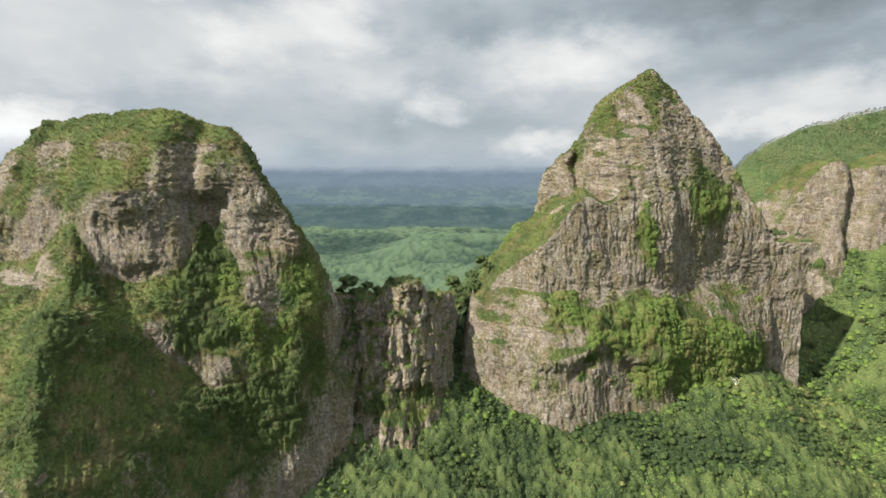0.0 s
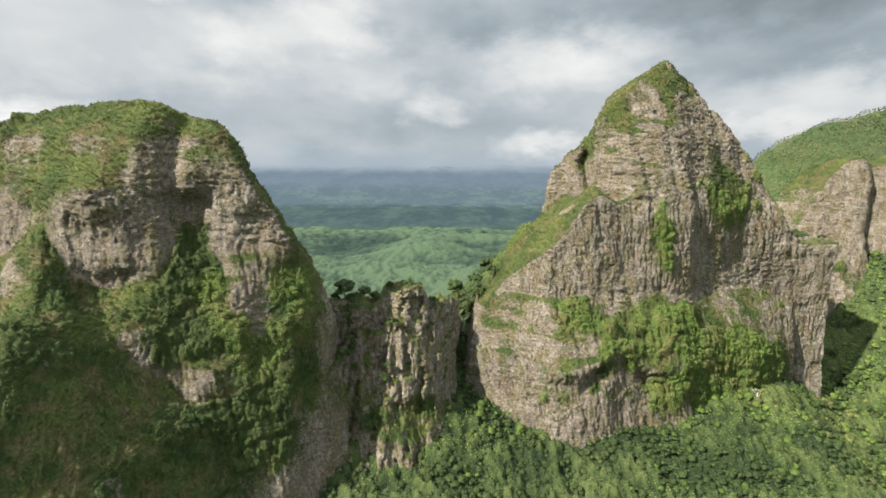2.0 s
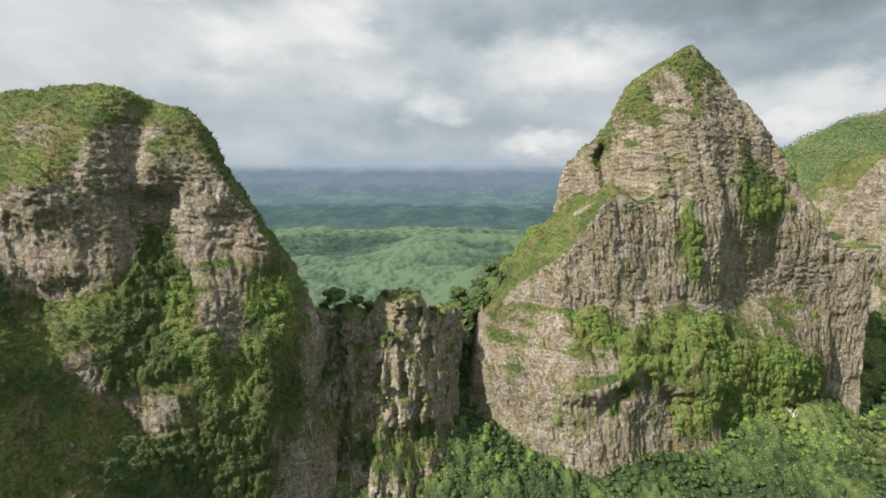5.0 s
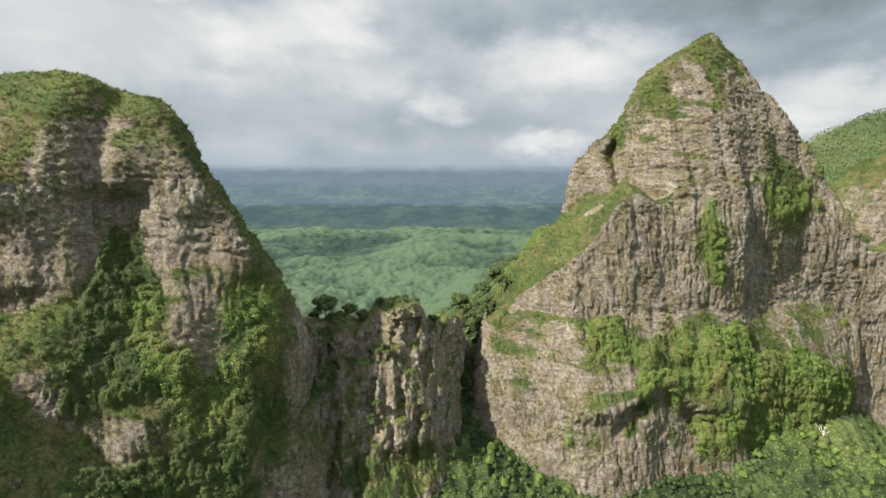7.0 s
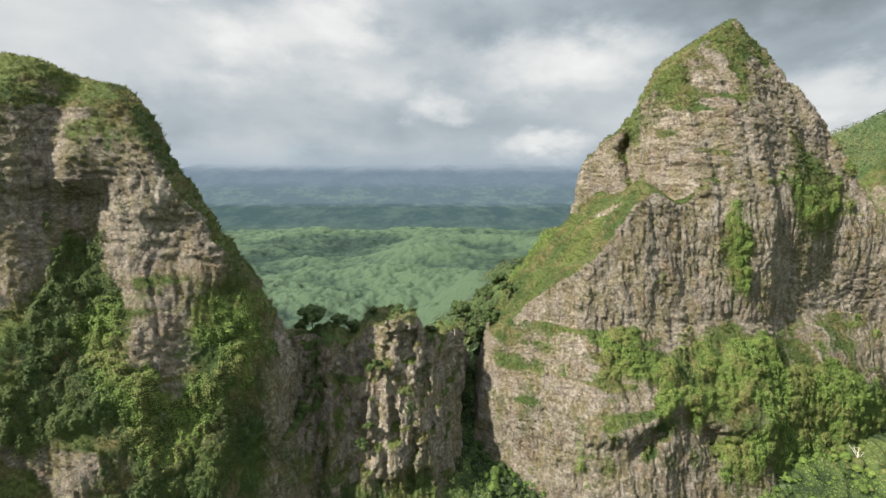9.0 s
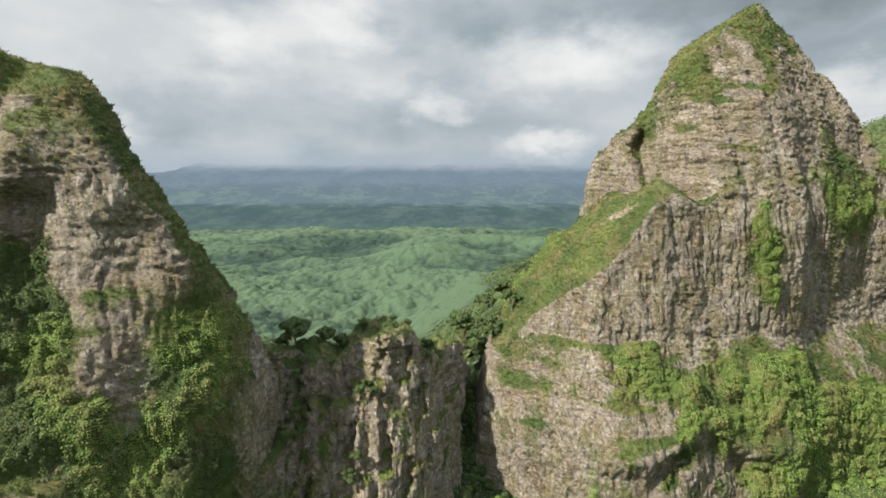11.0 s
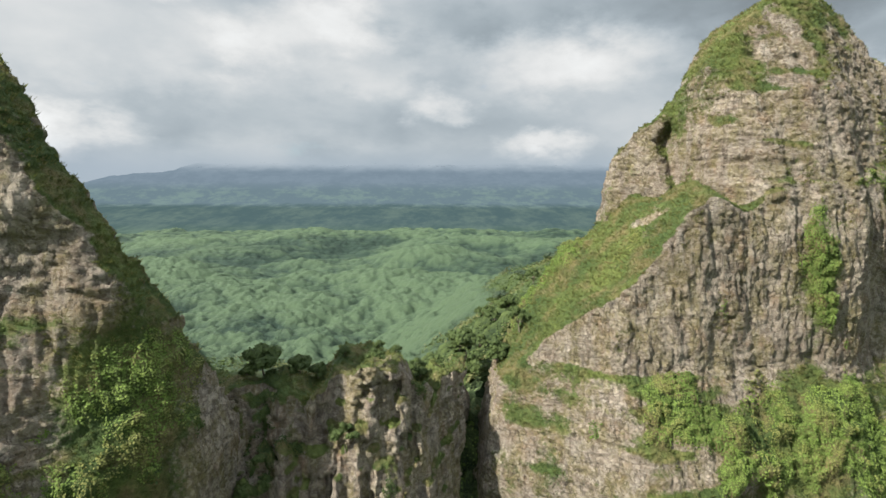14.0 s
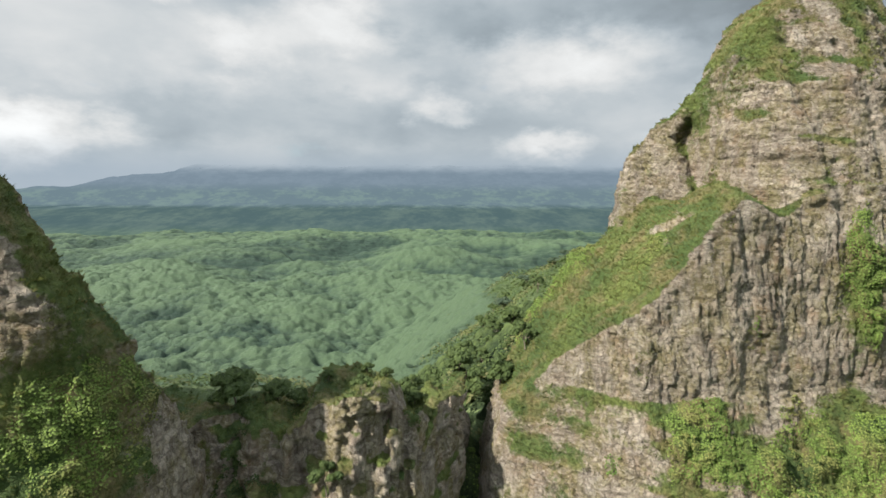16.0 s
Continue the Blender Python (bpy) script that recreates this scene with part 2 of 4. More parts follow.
def canopy_material(name, dark, light, grain):
    """A closed leaf canopy seen from afar, rough with leaf sprays."""
    m, t, p = material(name)
    o = t.add("ShaderNodeTexCoord").outputs["Object"]
    # tone also carries painted shade: dark hollows, pale crown tops
    tone = t.add("ShaderNodeAttribute", {"attribute_name": "tone"}).outputs["Fac"]
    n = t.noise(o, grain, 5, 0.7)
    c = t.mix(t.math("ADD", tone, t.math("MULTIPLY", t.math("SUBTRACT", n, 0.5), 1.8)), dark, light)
    t.put(p, "Base Color", c)
    p.inputs["Roughness"].default_value = 0.8
    t.put(p, "Normal", t.add("ShaderNodeBump", None, Strength=1.0, Distance=0.8 / grain, Height=n).outputs[0])
    return m


ROCK = rock_material()
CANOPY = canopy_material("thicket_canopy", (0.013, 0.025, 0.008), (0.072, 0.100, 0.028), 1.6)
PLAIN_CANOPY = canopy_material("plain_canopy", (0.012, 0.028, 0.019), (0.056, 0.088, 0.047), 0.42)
GROUND = ground_material()
BARK = bark_material()
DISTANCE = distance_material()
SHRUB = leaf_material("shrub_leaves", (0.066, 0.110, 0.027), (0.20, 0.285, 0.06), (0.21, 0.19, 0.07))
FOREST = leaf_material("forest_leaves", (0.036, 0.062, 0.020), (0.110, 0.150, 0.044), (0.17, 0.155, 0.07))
FEATHERY = leaf_material("feathery_leaves", (0.036, 0.062, 0.040), (0.096, 0.130, 0.072), (0.12, 0.125, 0.08))
GRASS = leaf_material("grass_blades", (0.10, 0.125, 0.034), (0.20, 0.205, 0.066), (0.27, 0.215, 0.10))


# ---- noise on arrays ----
LATTICE = np.random.RandomState(7).rand(64, 64, 64).astype(np.float32) * 2 - 1


def vnoise(x, y, z):
    out = np.zeros(np.broadcast(x, y, z).shape, np.float32)
    cells, parts = [], []
    for a in (x, y, z):
        f = np.floor(a)
        r = (a - f).astype(np.float32)
        cells.append(f.astype(np.int32)), parts.append(r * r * (3 - 2 * r))
    for i in (0, 1):
        wx = parts[0] if i else 1 - parts[0]
        for j in (0, 1):
            wy = wx * (parts[1] if j else 1 - parts[1])
            for k in (0, 1):
                out = out + wy * (parts[2] if k else 1 - parts[2]) * LATTICE[(cells[0] + i) & 63, (cells[1] + j) & 63, (cells[2] + k) & 63]
    return out


def fbm(x, y, z, octaves=4, gain=0.5):
    s, amp = 0.0, 1.0
    for i in range(octaves):
        s = s + amp * vnoise(x + 17.3 * i, y + 5.1 * i, z - 9.7 * i)
        x, y, z, amp = x * 2.03, y * 2.03, z * 2.03, amp * gain
    return s


def blocks(x, y, z):
    return LATTICE[np.floor(x).astype(np.int32) & 63, np.floor(y).astype(np.int32) & 63, np.floor(z).astype(np.int32) & 63]


def ramp(v, lo, hi):
    r = np.clip((v - lo) / (hi - lo), 0, 1)
    return r * r * (3 - 2 * r)


def bell(v, mid, width):
    return np.exp(-((v - mid) / width) ** 2)


# ---- the ground: one sheet to the horizon ----
def softmax(a, b, k):
    h = np.clip(0.5 + 0.5 * (a - b) / k, 0, 1)
    return b * (1 - h) + a * h + k * h * (1 - h)


def ground_z(x, y):
    adj = np.interp(x, [-260, -90, -52, -15, 0, 17, 50, 73, 100, 130, 165, 178, 192, 220, 260, 330], [10, 26, 28, 20, 22, 17, 7, 9, 7, 8, 1, -6, -18, -30, -32, -24])
    front = 84 + 0.55 * (y - 205) + adj
    front = np.where(y < 120, front + 0.35 * (120 - y) * ramp(120 - y, 0, 60), front)
    crest = np.interp(x, [-260, -60, -30, 0, 25, 60, 180, 260], [150, 138, 134, 136, 141, 150, 130, 120])
    back = crest - 0.42 * np.maximum(y - 268, 0) - 0.0004 * np.maximum(y - 268, 0) ** 2
    ridge = -softmax(-front, -back, 14)
    hill = np.interp(x, [150, 215, 260, 300, 360, 420, 600], [40, 172, 238, 262, 278, 288, 250]) - 0.72 * np.abs(y - 415) - 6
    hill2 = 134 - np.abs(y - 330) * 0.6 - 0.5 * np.maximum(235 - x, 0)
    mid = np.interp(y, [270, 330, 420, 520, 600, 760], [58, 64, 76, 60, 16, -30])
    spur = np.interp(y, [270, 320, 420, 520, 600, 700, 900], [172, 174, 160, 134, 92, 0, -260]) - 0.75 * np.abs(x - mid)
    plain = 44 - 14 * ramp(y, 700, 1600) - 110 * ramp(y, 2180, 2600) + 8 * fbm(x / 110, y / 110, 0 * x, 3) + 24 * ramp(y, 500, 1000) * fbm(x / 300, y / 210, 0 * x + 4, 3) - 12 * ramp(-x, 400, 2000)
    g = softmax(softmax(softmax(ridge, hill, 10), np.where(y > 255, spur, -200), 8), hill2, 8)
    g = g + 3.0 * fbm(x / 34, y / 34, 0 * x + 3, 4)
    return softmax(g, plain, 20)


def mesh_object(name, verts, faces, mat, smooth=True, attrs=None, parent=None):
    """A mesh from arrays: verts (n, 3), faces (m, 3 or 4)."""
    me = bpy.data.meshes.new(name)
    verts, faces = np.asarray(verts, np.float32), np.asarray(faces, np.int32)
    n, k = faces.shape
    me.vertices.add(len(verts)), me.loops.add(n * k), me.polygons.add(n)
    me.vertices.foreach_set("co", verts.ravel())
    me.loops.foreach_set("vertex_index", faces.ravel())
    me.polygons.foreach_set("loop_start", np.arange(0, n * k, k, dtype=np.int32))
    me.polygons.foreach_set("use_smooth", np.full(n, smooth))
    me.update(calc_edges=True)
    for key, values in (attrs or {}).items():
        me.attributes.new(key, "FLOAT", "POINT").data.foreach_set("value", np.asarray(values, np.float32))
    me.materials.append(mat)
    ob = new(name, me)
    if parent:
        ob.parent = parent
    return ob


def grid_faces(nx, ny):
    i = (np.arange(nx - 1)[:, None] * ny + np.arange(ny - 1)[None, :]).ravel()
    return np.stack([i, i + ny, i + ny + 1, i + 1], 1)


def spread(parts):
    return np.unique(np.concatenate([np.arange(a, b, s) for a, b, s in parts]))


gx = spread([(-5200, -1600, 120), (-1600, -500, 25), (-500, -260, 8), (-260, 460, 4), (460, 1000, 14), (1000, 5201, 120)])
gy = spread([(-1200, -200, 60), (-200, 60, 10), (60, 460, 4), (460, 1000, 11), (1000, 3400, 36)])
GX, GY = np.meshgrid(gx.astype(float), gy.astype(float), indexing="ij")
ground = mesh_object("ground", np.stack([GX, GY, ground_z(GX, GY)], -1).reshape(-1, 3), grid_faces(len(gx), len(gy)), GROUND)
tagged(ground, "wooded valley slopes and a wide green plain", "ground", kind="structure")


# ---- far hills, fading into the cloud base ----
def far_z(x, y):
    r = ramp(y, 2900, 4000)
    rise = -42 + 150 * r
    u = x / 4600
    peak = np.interp(u, [-1.2, -0.93, -0.78, -0.665, -0.55, -0.49, -0.4, -0.2, 0.1, 0.4, 0.8, 1.2], [120, 140, 265, 350, 420, 500, 505, 490, 490, 470, 480, 520])
    knob = 120 * bell(u, -0.36, 0.09) * bell(y, 4250, 150) + 60 * bell(u, 0.3, 0.12) * bell(y, 4250, 170)
    mount = (peak - 100) * ramp(y, 4200, 4750)
    rough = fbm(x / 260, y / 260, 0 * x + 8, 5)
    return rise - 60 * (1 - ramp(y, 3000, 3110)) + mount + knob + rough * (4 + 26 * ramp(y, 3900, 4500))


fx, fy = np.arange(-5600, 5601, 40.0), np.arange(3000, 4960, 35.0)
FX, FY = np.meshgrid(fx, fy, indexing="ij")
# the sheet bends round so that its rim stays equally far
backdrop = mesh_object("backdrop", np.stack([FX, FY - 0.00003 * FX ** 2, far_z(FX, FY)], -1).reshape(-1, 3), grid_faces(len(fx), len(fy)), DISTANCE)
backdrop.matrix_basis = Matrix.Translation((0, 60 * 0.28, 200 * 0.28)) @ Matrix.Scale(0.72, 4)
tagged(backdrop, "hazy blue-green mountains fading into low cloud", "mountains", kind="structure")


# ---- rock masses: solids from fields, meshed with surface nets ----
def surface_net(field, lo, hi, step, reach=7.0, block=8):
    """Mesh of the zero surface of field (positive inside) in a box, worked out only near the surface."""
    lo = np.array(lo, float)
    nb = np.ceil((np.array(hi) - lo) / (step * block)).astype(int)
    n = nb * block
    c = [lo[a] + (np.arange(nb[a]) + 0.5) * block * step for a in range(3)]
    C = np.meshgrid(*c, indexing="ij")
    rough = field(C[0].ravel(), C[1].ravel(), C[2].ravel(), False).reshape(nb)
    near = np.argwhere(np.abs(rough) < reach + block * step)
    F = np.repeat(np.repeat(np.repeat(np.sign(rough), block, 0), block, 1), block, 2).astype(np.float32)
    o = np.stack(np.meshgrid(*[np.arange(block)] * 3, indexing="ij"), -1).reshape(-1, 3)
    idx = (near[:, None, :] * block + o[None]).reshape(-1, 3)
    for part in np.array_split(idx, max(1, len(idx) // 1500000)):
        p = lo + part * step
        F[part[:, 0], part[:, 1], part[:, 2]] = field(p[:, 0], p[:, 1], p[:, 2], True)
    S = F > 0
    m = [k - 1 for k in n]
    corner = lambda A, i, j, k: A[i:i + m[0], j:j + m[1], k:k + m[2]]
    count = sum(corner(S, i, j, k).astype(np.int8) for i in (0, 1) for j in (0, 1) for k in (0, 1))
    cells = np.argwhere((count > 0) & (count < 8))
    number = np.full(m, -1, np.int32)
    number[cells[:, 0], cells[:, 1], cells[:, 2]] = np.arange(len(cells))
    total, hits = np.zeros((len(cells), 3)), np.zeros(len(cells))
    for axis in range(3):
        b, e = (axis + 1) % 3, (axis + 2) % 3
        for db in (0, 1):
            for de in (0, 1):
                q = cells.copy()
                q[:, b] += db
                q[:, e] += de
                r = q.copy()
                r[:, axis] += 1
                f0, f1 = F[q[:, 0], q[:, 1], q[:, 2]], F[r[:, 0], r[:, 1], r[:, 2]]
                cross = (f0 > 0) != (f1 > 0)
                w = np.where(cross, f0 / np.where(cross, f0 - f1, 1), 0)
                total += np.where(cross[:, None], q, 0)
                total[:, axis] += w
                hits += cross
    verts = lo + total / hits[:, None] * step
    quads = []
    for axis in range(3):
        b, e = (axis + 1) % 3, (axis + 2) % 3
        first, second = [slice(None)] * 3, [slice(None)] * 3
        first[axis], second[axis] = slice(0, -1), slice(1, None)
        A, B = S[tuple(first)], S[tuple(second)]
        edge = np.argwhere(A != B)
        edge = edge[(edge[:, b] > 0) & (edge[:, e] > 0) & (edge[:, b] < m[b]) & (edge[:, e] < m[e]) & (edge[:, axis] < m[axis])]
        ring = []
        for db, de in ((-1, -1), (0, -1), (0, 0), (-1, 0)):
            q = edge.copy()
            q[:, b] += db
            q[:, e] += de
            ring.append(number[q[:, 0], q[:, 1], q[:, 2]])
        ring = np.stack(ring, 1)
        inside = A[edge[:, 0], edge[:, 1], edge[:, 2]]
        ring[~inside] = ring[~inside][:, ::-1]
        quads.append(ring)
    return verts, np.concatenate(quads)


def along(x, y, z):
    """Distance along the cliffs and height over the tilted lava beds, both a little warped."""
    u = x + 0.6 * y
    return u + 1.6 * vnoise(u / 11, y / 60, z / 9), z + 2.4 * vnoise(u / 30, y / 90, z / 60) + 0.05 * x


def relief(x, y, z, amount=1.0):
    """Buttresses, gullies and ledges of the lava beds: how far the rock stands proud, in metres."""
    wx, wz = along(x, y, z)
    d = 2.0 * vnoise(wx / 23, y / 50, z / 60) + 0.8 * vnoise(wx / 8.5, y / 40, z / 34)
    d = d - 0.8 * np.clip(1 - np.abs(vnoise(wx / 9 + 40, y / 50, z / 45)) * 4.5, 0, 1)
    bed = wz / 5.2
    step = np.floor(bed) + ramp(bed - np.floor(bed), 0.0, 0.25)
    return (d + 0.7 * vnoise(wx / 13, y / 40, step * 0.83) + 0.2 * ((step * 0.618) % 1.0 - 0.5)) * amount


def chips(x, y, z):
    """Broken columns, thin slabs and crumbs on the rock face, in metres."""
    wx, wz = along(x, y, z)
    wx = wx + 0.35 * vnoise(wx / 1.7, y / 6, z / 1.3)
    wz = wz + 0.30 * vnoise(wx / 2.3, y / 9, z / 2.0)
    slabby = ramp(vnoise(wx / 35 + 3, y / 80, wz / 13) + 0.012 * (z - 185), -0.22, 0.22)
    column = np.floor(wx / 1.15)
    tall = 0.42 * blocks(column, y / 9, (wz + 7 * blocks(column, 0 * y + 2, 0 * z)) / 5.5) + 0.25 * blocks(wx / 0.62, y / 7, (wz + 4 * blocks(wx / 0.62, 0 * y + 9, 0 * z)) / 2.2)
    course = np.floor(wz / 1.05)
    flat = 0.26 * vnoise(wx / 9, 0 * y + 3, course * 7.3) + 0.36 * blocks((wx + 5 * blocks(0 * x + 1, 0 * y, course)) / 2.1, y / 9, course) + 0.2 * blocks(wx / 0.9, y / 7, wz / 0.52)
    return tall * (1 - slabby) + flat * slabby + 0.16 * vnoise(x / 0.8, y / 0.8, z / 0.8) + 0.35 * vnoise(wx / 3.1, y / 9, wz / 4.5)


def refined(verts, quads):
    """Each quad cut into four."""
    n = len(verts)
    ends = np.stack([quads, np.roll(quads, -1, 1)], -1).reshape(-1, 2)
    key = np.sort(ends, 1)
    key = key[:, 0].astype(np.int64) * n + key[:, 1]
    unique, back = np.unique(key, return_inverse=True)
    mid = (verts[unique // n] + verts[unique % n]) / 2
    e = n + back.reshape(-1, 4)
    c = n + len(unique) + np.arange(len(quads))
    out = np.stack([np.stack([quads[:, k], e[:, k], c, e[:, k - 1]], 1) for k in range(4)], 1).reshape(-1, 4)
    return np.concatenate([verts, mid, verts[quads].mean(1)]), out


def normals_of(verts, quads):
    a, b = verts[quads[:, 2]] - verts[quads[:, 0]], verts[quads[:, 3]] - verts[quads[:, 1]]
    fn = np.cross(a, b)
    out = np.zeros_like(verts)
    for k in range(4):
        for axis in range(3):
            out[:, axis] += np.bincount(quads[:, k], fn[:, axis], len(verts))
    return out / np.maximum(np.linalg.norm(out, axis=1), 1e-6)[:, None]


def smoothed(values, quads, rounds):
    for _ in range(rounds):
        s, c = np.zeros(len(values)), np.zeros(len(values))
        m = values[quads].mean(1)
        for k in range(4):
            s += np.bincount(quads[:, k], m, len(values))
            c += np.bincount(quads[:, k], minlength=len(values))
        values = s / np.maximum(c, 1)
    return values


def largest(verts, quads):
    """Keep the one connected body, without loose crumbs."""
    label = np.arange(len(verts))
    for _ in range(400):
        m = label[quads].min(1)
        nxt = label.copy()
        for k in range(4):
            np.minimum.at(nxt, quads[:, k], m)
        nxt = nxt[nxt]
        if np.array_equal(nxt, label):
            break
        label = nxt
    main = np.bincount(label).argmax()
    quads = quads[label[quads[:, 0]] == main]
    used = np.unique(quads)
    remap = np.zeros(len(verts), np.int64)
    remap[used] = np.arange(len(used))
    return verts[used], remap[quads]


ROCKS = {}


def rock_mass(name, label, field, lo, hi, step, zones, bias=0.0, fine=0.85):
    verts, quads = surface_net(field, lo, hi, step)
    keep = np.all(quads >= 0, 1)
    verts, quads = largest(verts, quads[keep])
    # nothing of the rock is kept deep in the ground
    quads = quads[(verts[quads, 2] > ground_z(verts[:, 0], verts[:, 1])[quads] - 4).any(1)]
    verts, quads = largest(verts, quads)
    if fine:
        verts, quads = refined(verts, quads)
    face = normals_of(verts, quads)
    verts = verts + face * (chips(*verts.T) * fine)[:, None]
    up = smoothed(face[:, 2], quads, 6)
    x, y, z = verts.T
    veg = ramp(up, 0.25, 0.70) * 0.9 + 0.36 * fbm(x / 12, y / 12, z / 24, 3) + bias
    bush = 0.55 * fbm(x / 10, y / 10, z / 14, 3) + 0.12 * ramp(up, 0.3, 0.7)
    for cx, cy, cz, rx, ry, rz, s, k in zones:
        w = np.exp(-((x - cx) / rx) ** 2 - ((y - cy) / ry) ** 2 - ((z - cz) / rz) ** 2)
        veg, bush = veg + s * w, bush + k * w
    # where shrubs grow, their closed canopy swells out over the rock
    deep = ramp(bush + 0.15 * fbm(x / 9, y / 9, z / 9, 3), 0.36, 0.72) * (veg > 0.25) * (face[:, 1] < 0.4)
    puff = 0.75 * np.minimum(np.abs(vnoise(x / 4.1, y / 4.1, z / 4.1)) * 2.2, 1) + 0.5 * np.minimum(np.abs(vnoise(x / 1.7 + 9, y / 1.7, z / 1.7)) * 2, 1) + 0.5 * vnoise(x / 9 + 3, y / 9, z / 9)
    verts = verts + (0.8 * face + np.array([0, 0, 0.5])) * (deep * (0.3 + 1.5 * puff))[:, None]
    veg = np.maximum(veg, deep)
    nrm = normals_of(verts, quads)
    ob = mesh_object(name, verts, quads, ROCK, True, {"veg": np.clip(veg, 0, 1.2)})
    ROCKS[name] = (verts, nrm, veg, deep, puff, (step / 2 if fine else step) ** 2)
    return tagged(ob, label, "cliff", kind="structure")


def right_field(x, y, z, full):
    yx = np.interp(x, [5, 15, 30, 46, 65, 85, 108, 120, 135, 155, 178, 192], [14, 8, 2, -4, -2, 3, 8, 14, 20, 28, 39, 58])
    yz = np.interp(z, [60, 112, 118, 123, 128, 140, 155, 172, 200], [206, 213, 213.5, 213, 214, 218, 226, 228, 230])
    zw = z + 9 * vnoise(x / 19, y / 40, 0 * z)
    yz = yz + (1.9 + 2.0 * vnoise(x / 8, 0 * y, z / 30)) * bell(zw, 118, 4.0) * ramp(x, 46, 60) * ramp(-x, -112, -98) - 1.5 * bell(zw, 125, 3.0) * ramp(x, 38, 52) * ramp(-x, -104, -92)
    top = np.interp(x, [10, 13, 16, 28.5, 44, 54, 61, 68, 100, 146, 172, 184, 188], [120, 141, 150, 164, 174, 184, 194, 200, 198, 198, 188, 173, 120]) + 0.35 * np.clip(y - 236, 0, 22) * ramp(x, 22, 42) * ramp(-x, -66, -56)
    top = top + 5 * vnoise(x / 11, y / 20, 0 * z) * ramp(x, 62, 72) * ramp(-x, -170, -160)
    back = np.interp(x, [10, 35, 60, 80], [250, 262, 270, 282]) - 0.1 * (z - 150)
    end = 185.0 - x
    low = np.minimum(np.minimum(y - yx - yz, (top - z) * 0.8), np.minimum(back - y, end))
    peak = np.interp(x, [50, 53, 58, 68, 74, 82, 94, 110.5, 124, 134, 147, 155, 162, 170, 180], [180, 205, 219, 225, 234, 249, 256, 266.5, 256, 242.5, 230, 216, 203, 188, 174])
    yu = np.interp(x, [53, 62, 72, 76, 85, 100, 112, 125, 145, 165], [260, 257, 253, 237, 233, 233, 236, 244, 252, 258]) + np.interp(z, [190, 228, 248, 265], [-1, 8, 17, 27])
    yub = np.interp(x, [52, 70, 95], [268, 272, 285]) - 0.15 * np.maximum(z - 180, 0)
    yu = yu + 6 * bell(x + 3 * vnoise(0 * x, 0 * y, z / 9), 74, 3.6) * ramp(-z, -238, -222)
    high = np.minimum(np.minimum(y - yu, (peak - z) * 0.8), np.minimum(yub - y, (x - 52) * 1.0))
    f = np.maximum(low, high)
    return f + relief(x, y, z) * ramp(f, 16, 6) if full else f


def left_field(x, y, z, full):
    yx = np.interp(x, [-215, -190, -165, -130, -105, -82, -74, -55, -45, -38], [205, 190, 175, 168, 168, 174, 177, 188, 198, 208])
    yz = np.interp(z, [90, 107, 131, 154, 173, 192, 206, 220, 234], [-24, -18, -11, -9, 0, 3, 7, 12, 24])
    zw = z + 6 * vnoise(x / 17, y / 50, z / 50)
    line = -118.5 + (160 - z) * 0.45
    wedge = np.clip((190 - zw) * 0.7, 0, 46)
    butt = -np.maximum(0, wedge - 1.9 * np.maximum(x - line, 0) - 0.25 * np.maximum(line - x, 0))
    gully = 6 * bell(x, -84, 9) * ramp(z, 125, 160) * ramp(-z, -212, -196) + 6 * bell(x, -90, 6) * ramp(z, 168, 186) * ramp(-z, -203, -196) + 5 * bell(x, -95, 4) * ramp(z, 185, 200)
    gully = gully + 5 * bell(x, -63, 9) * bell(z, 152, 14) + 4 * bell(x, -70, 8) * ramp(z, 172, 182) * ramp(-z, -200, -190)
    gully = gully - 6 * bell(x, -117, 10) * bell(z, 200, 9)
    shelf = 4 * bell(zw, 168, 5) * ramp(-x, 100, 108)
    top = np.interp(x, [-235, -215, -190, -164, -152, -128, -104, -86, -78, -73, -64, -53, -48, -44, -40], [110, 170, 205, 217, 228, 231, 233, 229, 220.5, 210.5, 195.5, 180, 163, 150, 120])
    back = np.interp(x, [-150, -110, -88, -76, -64, -50, -42], [226, 216, 202, 195, 196.5, 202, 211]) + 0.12 * np.maximum(top - z, 0)
    f = np.minimum(np.minimum(y - yx - yz - butt - gully - shelf, (top - 1 - z) * 0.8), back - y)
    return f + relief(x, y, z) * ramp(f, 16, 6) if full else f


